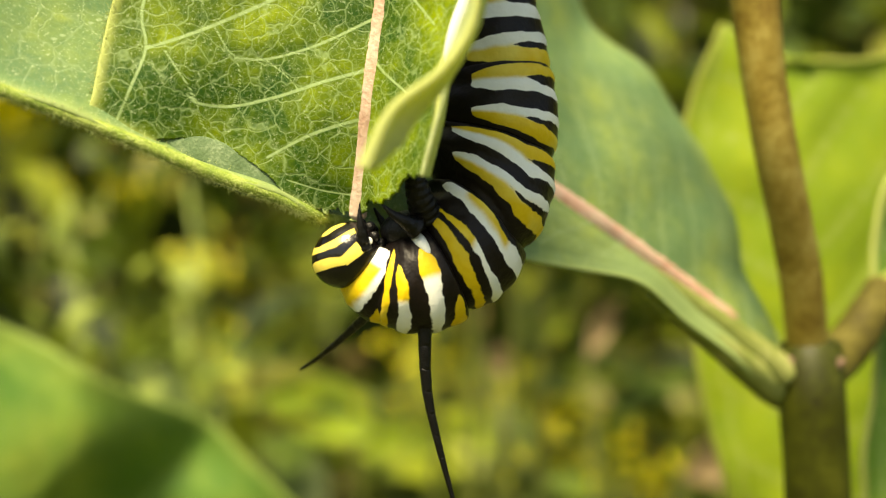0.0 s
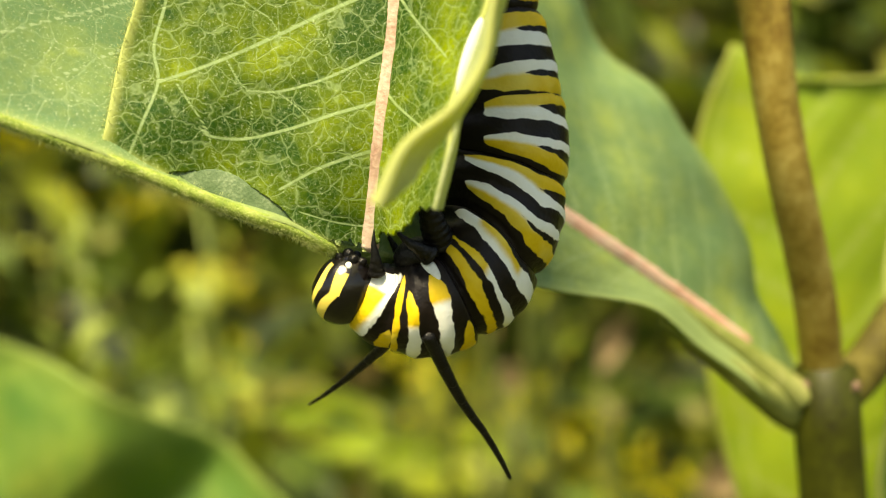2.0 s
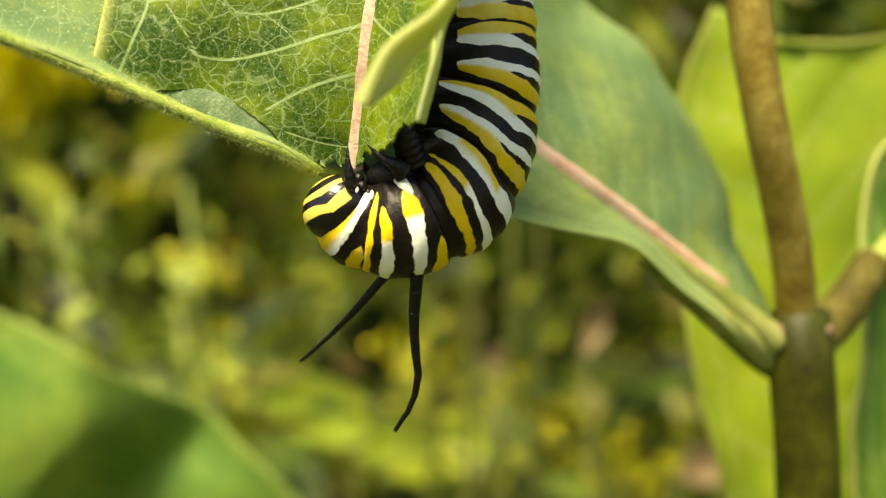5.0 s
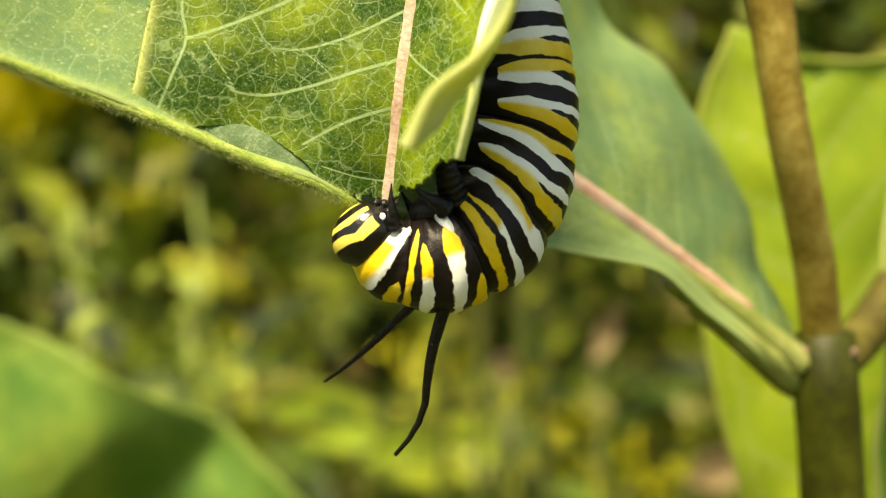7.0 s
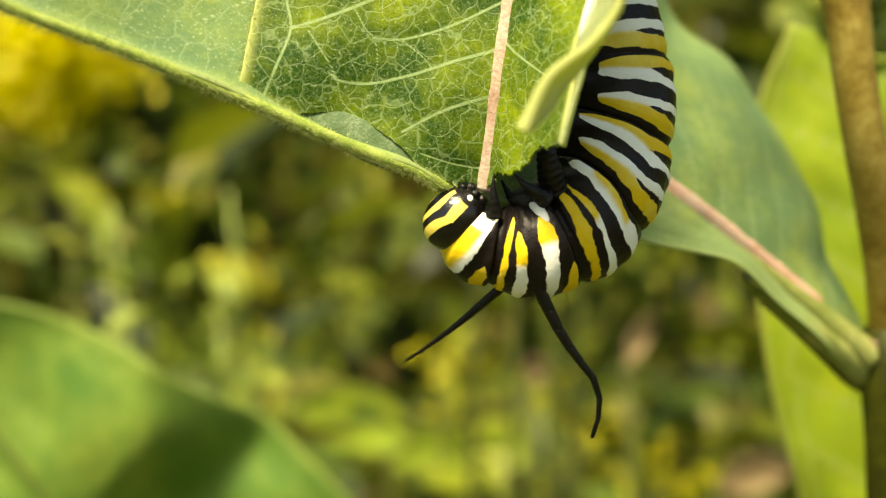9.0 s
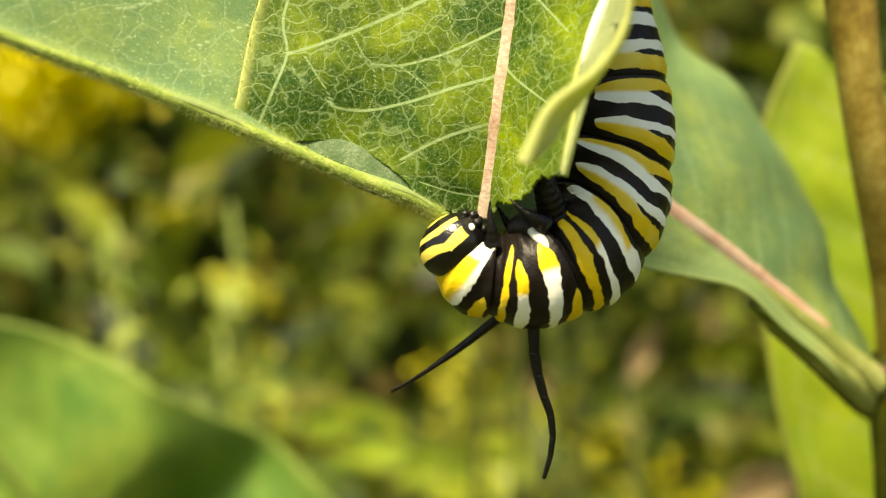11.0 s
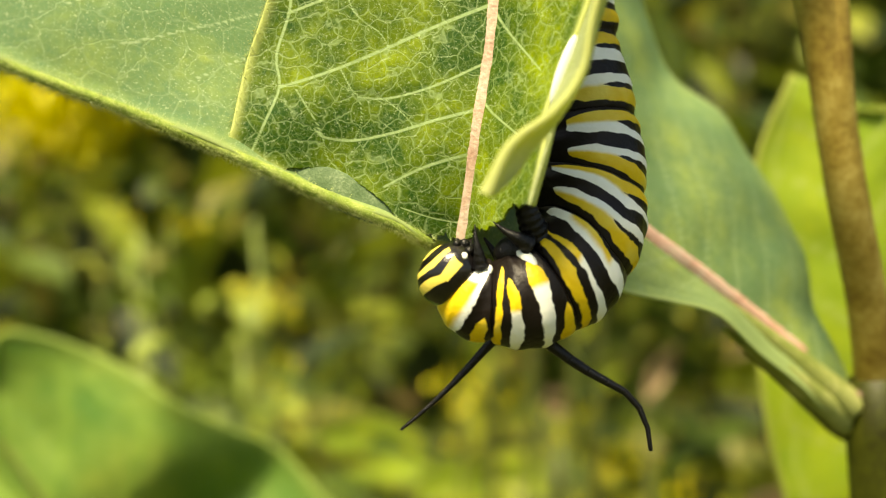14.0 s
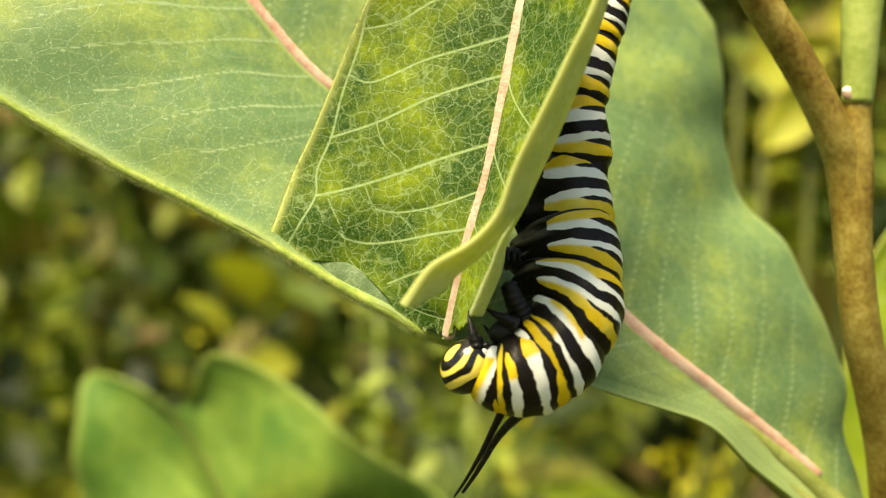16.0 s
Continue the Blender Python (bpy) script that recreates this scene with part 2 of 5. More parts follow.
def stripe_material(name):
    """Caterpillar skin: the attribute pale is positive inside the pale bands, hue is positive where they are yellow (both in millimetres)."""
    m, n, l, b = shader(name)
    pos = n.new("ShaderNodeTexCoord").outputs["Object"]
    c = lambda op, *a: calc(n, l, op, *a)
    w1 = c("SUBTRACT", scaled_noise(n, l, pos, 420.0, 1.0), 0.5)
    w2 = c("SUBTRACT", scaled_noise(n, l, pos, 1300.0, 2.0), 0.5)
    w3 = scaled_noise(n, l, pos, 2600.0, 2.0)

    def field(key, wide, fine, soft):
        at = n.new("ShaderNodeAttribute")
        at.attribute_name = key
        r = n.new("ShaderNodeMapRange")
        r.interpolation_type = "SMOOTHSTEP"
        l.new(c("ADD", c("ADD", at.outputs["Fac"], c("MULTIPLY", w1, wide)), c("MULTIPLY", w2, fine)), r.inputs[0])
        r.inputs[1].default_value, r.inputs[2].default_value = -soft, soft
        return r.outputs[0]

    yellow = mix(n, l, c("MULTIPLY", w3, 0.6), YELLOW, (0.62, 0.36, 0.012))
    yellow = mix(n, l, ramp_of(n, l, scaled_noise(n, l, pos, 330.0, 2.0), 0.50, 0.80), yellow, (0.76, 0.62, 0.12))
    white = mix(n, l, c("MULTIPLY", w3, 0.35), WHITE, (0.66, 0.68, 0.56))
    dark = mix(n, l, w3, BLACK, (0.012, 0.007, 0.005))
    col = mix(n, l, field("pale", 0.46, 0.30, 0.035), dark, mix(n, l, field("hue", 0.35, 0.2, 0.22), white, yellow))
    l.new(col, b.inputs["Base Color"])
    b.inputs["Roughness"].default_value = 0.42
    b.inputs["Specular IOR Level"].default_value = 0.2
    bp = n.new("ShaderNodeBump")
    bp.inputs["Strength"].default_value = 0.3
    bp.inputs["Distance"].default_value = 0.00022
    l.new(c("ADD", c("MULTIPLY", w2, 1.2), c("MULTIPLY", w3, 0.25)), bp.inputs["Height"])
    l.new(bp.outputs[0], b.inputs["Normal"])
    return m


def head_material():
    """Head capsule: yellow and black bands round the face."""
    m, n, l, b = shader("caterpillar_head")
    ring = n.new("ShaderNodeAttribute")
    ring.attribute_name = "ring"
    pos = n.new("ShaderNodeTexCoord").outputs["Object"]
    w1 = scaled_noise(n, l, pos, 500.0, 2.0)
    u = calc(n, l, "ADD", ring.outputs["Fac"], calc(n, l, "MULTIPLY", calc(n, l, "SUBTRACT", w1, 0.5), 0.06))
    yellow = (0.80, 0.64, 0.13)
    bands = band_ramp(n, [(0, yellow), (0.08, BLACK), (0.20, yellow), (0.28, BLACK), (0.39, yellow), (0.575, BLACK)])
    l.new(u, bands.inputs[0])
    at = n.new("ShaderNodeAttribute")
    at.attribute_name = "mouth"
    front = ramp_of(n, l, calc(n, l, "ADD", at.outputs["Fac"], calc(n, l, "MULTIPLY", w1, 0.2)), 0.76, 0.79)
    l.new(mix(n, l, front, bands.outputs[0], BLACK), b.inputs["Base Color"])
    b.inputs["Roughness"].default_value = 0.22
    bp = n.new("ShaderNodeBump")
    bp.inputs["Strength"].default_value = 0.3
    bp.inputs["Distance"].default_value = 0.0001
    l.new(scaled_noise(n, l, pos, 2500.0, 2.0), bp.inputs["Height"])
    l.new(bp.outputs[0], b.inputs["Normal"])
    return m


MAT_LEAF_FRONT = leaf_material("eaten_leaf", (0.016, 0.070, 0.003), (0.29, 0.38, 0.008), (0.38, 0.52, 0.24), (0.62, 0.68, 0.24), through=0.24, patch=120, net_strength=0.55, down=0.45, cells=((0.72, 0.026), (2.1, 0.05)))
MAT_LEAF_BACK = leaf_material("grey_green_leaf", (0.120, 0.228, 0.096), (0.315, 0.405, 0.095), (0.34, 0.455, 0.245), (0.36, 0.45, 0.17), through=0.28, patch=120, rough=0.5, net_strength=0.40, down=0.55, cells=((0.42, 0.020), (1.5, 0.05)))
MAT_LEAF_PALE = leaf_material("pale_leaf", (0.24, 0.36, 0.028), (0.43, 0.52, 0.036), (0.40, 0.48, 0.13), (0.42, 0.46, 0.12), through=0.4, net=0.3, patch=60, net_strength=0.15)
MAT_LEAF_SIDE = leaf_material("node_leaf", (0.06, 0.16, 0.02), (0.17, 0.28, 0.03), (0.28, 0.38, 0.14), (0.48, 0.52, 0.16), through=0.3, net=0.35, patch=120, net_strength=0.2)
MAT_LEAF_LOW = leaf_material("low_leaf", (0.075, 0.19, 0.030), (0.28, 0.38, 0.065), (0.20, 0.33, 0.05), (0.30, 0.41, 0.10), through=0.28, net=0.3, patch=32, net_strength=0.1)
MAT_LEAF_YELLOW = leaf_material("yellowing_leaf", (0.34, 0.36, 0.03), (0.56, 0.52, 0.05), (0.56, 0.56, 0.14), (0.50, 0.46, 0.10), through=0.35, net=0.3, patch=40, net_strength=0.1)
MAT_FLAP = leaf_material("leaf_underside", (0.38, 0.45, 0.20), (0.58, 0.63, 0.38), (0.60, 0.66, 0.44), (0.50, 0.54, 0.19), through=0.38, net=0.7, patch=260, rough=0.65, net_strength=0.5, down=0.6)
MAT_MIDRIB = skin_material("pink_midrib", [(0.3, (0.46, 0.22, 0.16)), (0.46, (0.63, 0.37, 0.29)), (0.6, (0.68, 0.48, 0.39)), (0.72, (0.60, 0.48, 0.33))], 420, 0.5, 0.6, dist=0.00007)
MAT_RIB = skin_material("beige_midrib", [(0.3, (0.36, 0.22, 0.16)), (0.46, (0.50, 0.35, 0.27)), (0.6, (0.58, 0.47, 0.38)), (0.72, (0.52, 0.47, 0.33))], 420, 0.5, 0.6, dist=0.00012)
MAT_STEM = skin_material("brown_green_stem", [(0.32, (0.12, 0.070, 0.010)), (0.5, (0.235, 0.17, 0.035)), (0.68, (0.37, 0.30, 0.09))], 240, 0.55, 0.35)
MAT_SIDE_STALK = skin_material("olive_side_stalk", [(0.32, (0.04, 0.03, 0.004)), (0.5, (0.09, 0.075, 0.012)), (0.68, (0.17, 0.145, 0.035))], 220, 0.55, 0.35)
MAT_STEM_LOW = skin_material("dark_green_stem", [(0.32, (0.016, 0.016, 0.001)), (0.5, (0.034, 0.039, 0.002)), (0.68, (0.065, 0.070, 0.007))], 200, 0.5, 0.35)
MAT_SCAR = skin_material("pink_scar", [(0.35, (0.13, 0.075, 0.05)), (0.55, (0.27, 0.18, 0.13)), (0.72, (0.45, 0.36, 0.28))], 700, 0.6, 0.5)
MAT_PETIOLE = skin_material("green_petiole", [(0.35, (0.20, 0.23, 0.045)), (0.65, (0.38, 0.42, 0.12))], 200, 0.5, 0.3)
MAT_BLACK = skin_material("black_horn", [(0.3, (0.003, 0.003, 0.003)), (0.7, (0.007, 0.006, 0.006))], 900, 0.3, 0.7, 0.25)
MAT_WHITE = skin_material("white_latex", [(0.3, (0.70, 0.74, 0.68)), (0.7, (0.80, 0.82, 0.78))], 600, 0.35, 0.2)
MAT_RIM = skin_material("downy_margin", [(0.3, (0.14, 0.22, 0.04)), (0.5, (0.24, 0.32, 0.06)), (0.7, (0.40, 0.46, 0.15))], 900, 0.65, 0.6, dist=0.00015)
MAT_HAIR = skin_material("pale_hairs", [(0.3, (0.30, 0.36, 0.09)), (0.7, (0.45, 0.50, 0.22))], 500, 0.5, 0.0)
MAT_BITE_PATCH = skin_material("grey_green_bite_patch", [(0.3, (0.06, 0.11, 0.045)), (0.5, (0.11, 0.17, 0.08)), (0.7, (0.24, 0.31, 0.18))], 700, 0.55, 0.5)
MAT_STALK = skin_material("green_stalk", [(0.35, (0.05, 0.06, 0.012)), (0.65, (0.12, 0.14, 0.03))], 60, 0.6, 0.2)
MAT_WING = skin_material("winged_stalk", [(0.32, (0.135, 0.17, 0.035)), (0.5, (0.215, 0.245, 0.065)), (0.7, (0.34, 0.35, 0.13))], 260, 0.6, 0.4)
MAT_SHOOT = skin_material("pale_shoot", [(0.35, (0.22, 0.30, 0.06)), (0.65, (0.38, 0.44, 0.14))], 150, 0.5, 0.2)
MAT_SKIN = stripe_material("caterpillar_skin")
MAT_SPOT = skin_material("white_skin_spot", [(0.3, (0.60, 0.62, 0.56)), (0.7, (0.76, 0.78, 0.73))], 600, 0.4, 0.4, 0.3)
MAT_HEAD = head_material()


# ---- leaves ----
def vein_distance(x, z, veins):
    """Distance to the nearest vein, in half widths of that vein; veins: half width at the start and the end, and a line (right, up), in millimetres."""
    best = np.full(x.shape, 99.0)
    for w0, w1, line in veins:
        pts = smooth_line(line, 8 * len(line))
        for k in range(len(pts) - 1):
            (ax, az), (bx, bz) = pts[k], pts[k + 1]
            dx, dz = bx - ax, bz - az
            t = np.clip(((x - ax) * dx + (z - az) * dz) / (dx * dx + dz * dz), 0, 1)
            w = w0 + (w1 - w0) * (k + t) / len(pts)
            best = np.minimum(best, np.hypot(x - ax - t * dx, z - az - t * dz) / w)
    return best


def leaf_blade(name, mid, left, right, rows, cols, thick=0.30, spacing=4.2, slope=0.55, right_slope=None, sag=0.6, relief=0.16, vein_width=0.13, edge_width=0.45, seed=1, ripple=0.3, gutter=0.0, bite=None, fade_at=0.93, lit_base=0.0, loop_share=0.75, veins=None):
    """A leaf blade between a midrib line and two margins (all in millimetres). Gives a closed mesh with relief."""
    rng = np.random.default_rng(seed)
    M, L, R = (smooth_line(p, rows) for p in (mid, left, right))
    far = np.r_[0, np.cumsum(np.linalg.norm(np.diff(M, axis=0), axis=1))]
    w = np.r_[-np.linspace(1, 0, cols, endpoint=False), np.linspace(0, 1, cols + 1)]
    grid = np.empty((rows, len(w), 3))
    wide = np.empty((rows, len(w)))
    for j, x in enumerate(w):
        E = L if x < 0 else R
        grid[:, j] = M + (E - M) * abs(x)
        wide[:, j] = np.linalg.norm(E - M, axis=1) * x
    s = np.repeat(far[:, None], len(w), 1)
    W = np.abs(w)[None, :]

    def normals(g):
        n = np.cross(np.gradient(g, axis=1), np.gradient(g, axis=0))
        return n / np.maximum(np.linalg.norm(n, axis=2), 1e-9)[..., None]

    n0 = normals(grid)
    face = np.where(n0[..., 1:2] > 0, -n0, n0)
    half = np.abs(wide)
    # side veins leave the midrib at a slant and bend along the margin
    q = s - np.where(wide < 0, slope, slope if right_slope is None else right_slope) * half + 0.004 * half**2
    side_shift = np.where(wide < 0, 0.0, 0.5)
    ph = q / spacing + side_shift + 0.05 * np.sin(0.5 * s + 2 * side_shift) + 0.014 * np.sin(0.9 * half + 1.7 * np.round(q / spacing))
    gap = np.abs(ph - np.round(ph)) * spacing
    width = vein_width * (1.25 - 0.8 * W)
    lateral = np.exp(-((gap / width) ** 2)) * np.clip((fade_at - W) * 7, 0, 1)
    loop_at = 0.77 + 0.03 * np.sin(s * 0.9)
    loop = loop_share * np.exp(-(((W - loop_at) * np.maximum(half / np.maximum(W, 1e-3), 1) / (vein_width * 0.9)) ** 2))
    vein = np.maximum(lateral, loop)
    pillow = (np.cos(2 * math.pi * (ph - np.round(ph))) * -0.5 + 0.5) * np.clip(1 - W, 0, 1) * np.clip(W * 5, 0, 1)
    if veins is not None:
        near = vein_distance(grid[..., 0], grid[..., 2], veins)
        vein = np.clip(1 - near / 2, 0, 1)
        pillow = 1 - np.exp(-near * 0.35)
    edge = np.exp(-(((1 - W) * half / np.maximum(W, 1e-3) / edge_width) ** 2))
    # right half paler towards the base, with the light it catches painted in
    if lit_base:
        edge = np.maximum(edge, (wide > 0) * np.clip(1.25 - far[:, None] / lit_base, 0, 1) * np.clip(W * 6, 0, 1) * 0.9)
    wave = sum(a * np.sin(s * k1 + wide * k2 + p) for a, k1, k2, p in zip((0.5, 0.35, 0.2), rng.uniform(0.12, 0.5, 3), rng.uniform(-0.4, 0.4, 3), rng.uniform(0, 6, 3)))
    lift = relief * (pillow * 0.9 + 0.45 * vein) + ripple * wave * np.clip(W * 3, 0, 1) - sag * 4 * W * (1 - W) * np.minimum(half / 8, 1)
    grid = grid + face * lift[..., None]
    from_rim = (1 - W) * half / np.maximum(W, 1e-3)
    back_off = gutter * np.minimum(from_rim / 1.1, 1) ** 0.7 * np.exp(-np.maximum(from_rim - 1.1, 0) / 9) * (wide > 0) * np.clip(W * 4 - 1, 0, 1)
    grid[..., 1] += back_off
    n1 = normals(grid)
    n1 = np.where((n1 * face).sum(-1, keepdims=True) < 0, -n1, n1)
    thin = thick * (0.6 + 0.9 * edge * (0.0 if lit_base else 1.0))[..., None]
    front, back = grid + n1 * thin / 2, grid - n1 * thin / 2
    verts = np.vstack([front.reshape(-1, 3), back.reshape(-1, 3)])
    c = len(w)
    idx = np.arange(rows * c).reshape(rows, c)
    quads = np.stack([idx[:-1, :-1], idx[:-1, 1:], idx[1:, 1:], idx[1:, :-1]], -1).reshape(-1, 4)
    off = rows * c
    if bite is not None:
        mid_of = grid.reshape(-1, 3)[quads].mean(1)
        quads = quads[~bite(mid_of[:, 0], mid_of[:, 2])]
    # walls round every open border, the bites included
    sides = np.vstack([quads[:, [k, (k + 1) % 4]] for k in range(4)])
    code = sides[:, 0] * off + sides[:, 1]
    single = sides[~np.isin(code, sides[:, 1] * off + sides[:, 0])]
    rim = np.stack([single[:, 1], single[:, 0], single[:, 0] + off, single[:, 1] + off], -1)
    faces = np.vstack([quads, quads[:, ::-1] + off, rim])
    uv = np.stack([s, wide], -1).reshape(-1, 2)
    me = mesh_from(name, [mm(v) for v in verts], faces.tolist(), np.vstack([uv, uv + 37]), {"vein": np.r_[vein.ravel(), 0.6 * vein.ravel()], "edge": np.r_[edge.ravel(), edge.ravel()]})
    bm = bmesh.new()
    bm.from_mesh(me)
    bmesh.ops.delete(bm, geom=[v for v in bm.verts if not v.link_faces], context="VERTS")
    bmesh.ops.recalc_face_normals(bm, faces=bm.faces)
    bm.to_mesh(me)
    bm.free()
    return me


def rib(name, line, r0, r1, material, parent, lift=(0, -0.25, 0), sides=14, count=60, wobble=0.03, label="", flat=1.0):
    pts = smooth_line(line, count) + np.array(lift)
    v, f, uv = tube([mm(p) for p in pts], np.linspace(r0, r1, count) / 1000, sides, flat, wobble)
    return part(name, mesh_from(name, v, f, uv), material, parent, label)


def empty(name, at, label, category, group=""):
    ob = new(name)
    ob.empty_display_size = 0.005
    ob.location = mm(at)
    ob.matrix_basis = Matrix.Translation(mm(at))
    return tagged(ob, label, category, group)


# front leaf, eaten at its tip, with its right margin folded forward
B_MID = [(-2.6, 75.2, 45.0), (-3.2, 75.2, 32.1), (-3.6, 75.2, 23.9), (-4.0, 75.2, 16.8), (-4.7, 75.0, 11.4), (-5.3, 75.6, 6.7), (-5.8, 76.5, 2.2)]
B_LEFT = [(-13.0, 73.5, 44.0), (-17.4, 73.5, 31.5), (-19.5, 73.5, 23.4), (-20.7, 73.5, 18.8), (-21.8, 73.3, 15.0), (-22.6, 72.8, 10.2), (-22.8, 72.8, 8.8), (-21.5, 73.2, 8.0), (-17.7, 74.4, 6.2), (-14.0, 74.8, 4.9), (-11.2, 75.2, 3.4), (-8.4, 76.0, 2.1), (-5.8, 76.6, 1.9)]
B_FOLD = [(6.2, 66.3, 44.0), (5.7, 66.5, 36.4), (5.4, 67.0, 30.9), (4.6, 67.5, 25.4), (3.2, 68.0, 19.8), (1.6, 68.5, 15.2), (0.1, 69.0, 11.2), (0.0, 69.0, 8.3), (-0.9, 68.5, 4.4)]
B_FLAP = [(6.9, 62.4, 42.0), (6.4, 62.0, 34.7), (6.1, 61.0, 29.0), (4.8, 60.5, 24.4), (3.6, 60.0, 20.3), (2.1, 59.5, 15.3), (1.5, 59.0, 11.8), (-0.1, 58.5, 9.3), (-2.7, 58.0, 7.2), (-4.2, 57.5, 4.2)]


def chewed(x, z):
    """Bites out of the front leaf: a round one at its lower edge and a ragged tip."""
    ragged = 0.35 * np.sin(5.1 * x + 1.0) + 0.25 * np.sin(11.3 * x) + 0.15 * np.sin(23.0 * x + 2)
    along, across = 0.9 * (x + 14.9) - 0.43 * (z - 4.9), 0.43 * (x + 14.9) + 0.9 * (z - 4.9)
    scoop = (along / 4.5) ** 2 + (across / np.where(along > 0, 1.85, 1.6)) ** 2 < 1 + 0.05 * np.sin(3 * x + 2 * z)
    tip = (z < 2.6 + ragged * 0.5) & (x < -6.3) & (x > -9.5)
    corner = (z < 3.1 + 1.5 * np.clip((x + 3.6) / 1.4, 0, 1) + ragged * 0.3) & (x > -5.1) & (x < 0.5)
    return scoop | tip | corner


# a vein follows the margin; side veins run to it from the midrib, joined by slanting ones
FRONT_VEINS = [
    (0.15, 0.13, [(-17.0, 36.0), (-17.3, 31.1), (-17.6, 27.4), (-18.5, 22.6), (-18.9, 18.7), (-19.7, 15.5), (-19.4, 13.1), (-20.3, 10.5), (-21.2, 8.4)]),
    (0.17, 0.11, [(-2.7, 36.5), (-7.0, 34.5), (-11.0, 32.5), (-14.1, 30.2), (-16.6, 29.2), (-17.5, 29.0)]),
    (0.17, 0.11, [(-3.2, 30.0), (-7.1, 28.4), (-11.4, 26.7), (-15.8, 24.2), (-18.1, 24.6)]),
    (0.17, 0.13, [(-3.5, 26.2), (-5.9, 25.3), (-10.3, 23.3), (-14.9, 20.5), (-19.0, 18.6)]),
    (0.18, 0.14, [(-3.9, 19.9), (-8.7, 17.8), (-12.0, 16.2), (-15.2, 14.7), (-17.4, 13.8), (-19.4, 13.1)]),
    (0.13, 0.10, [(-4.1, 15.6), (-4.9, 15.2), (-8.2, 13.6), (-11.5, 12.6), (-13.7, 12.6)]),
    (0.16, 0.11, [(-4.7, 12.0), (-8.0, 11.1), (-11.0, 10.1), (-14.0, 9.4), (-16.2, 9.6), (-16.8, 10.2)]),
    (0.17, 0.11, [(-5.0, 8.8), (-7.2, 8.2), (-9.3, 7.4), (-11.7, 6.1)]),
    (0.08, 0.06, [(-5.6, 3.6), (-8.0, 3.9), (-10.4, 4.6)]),
    (0.10, 0.08, [(-18.2, 13.0), (-17.1, 11.3), (-16.3, 9.9), (-15.9, 8.2), (-14.8, 7.0)]),
    (0.09, 0.07, [(-15.0, 14.6), (-14.2, 13.2), (-13.6, 12.5), (-13.4, 10.9), (-13.9, 9.5)]),
    (0.08, 0.06, [(-11.8, 12.6), (-10.4, 11.5), (-9.6, 10.6)]),
    (0.09, 0.07, [(-14.9, 20.5), (-14.0, 18.7), (-12.2, 17.4), (-11.4, 16.0)]),
    (0.08, 0.06, [(-10.0, 23.1), (-9.2, 21.0), (-7.6, 19.6), (-7.2, 18.6)]),
    (0.07, 0.06, [(-9.4, 17.4), (-8.3, 15.6), (-8.0, 13.7)]),
    (0.13, 0.07, [(-3.9, 19.6), (-3.0, 18.0), (-1.6, 15.7), (-0.7, 14.2)]),
    (0.12, 0.06, [(-4.6, 12.9), (-3.9, 11.7), (-2.7, 10.3), (-1.6, 9.2)]),
    (0.13, 0.07, [(-3.5, 26.0), (-2.2, 23.6), (0.6, 20.5), (2.6, 19.0)]),
]
front_leaf = empty("milkweed_leaf", (-5, 75, 20), "hanging green milkweed leaf with chewed tip and folded margin", "leaf")
part("blade", leaf_blade("blade", B_MID, B_LEFT, B_FOLD, 380, 120, relief=0.10, edge_width=0.55, sag=0.4, ripple=0.2, bite=chewed, veins=FRONT_VEINS), MAT_LEAF_FRONT, front_leaf)
rib("midrib", B_MID, 0.74, 0.62, MAT_RIB, front_leaf, lift=(0, -0.1, 0), sides=20, count=260, wobble=0.028, flat=0.5, label="pale pink leaf midrib")


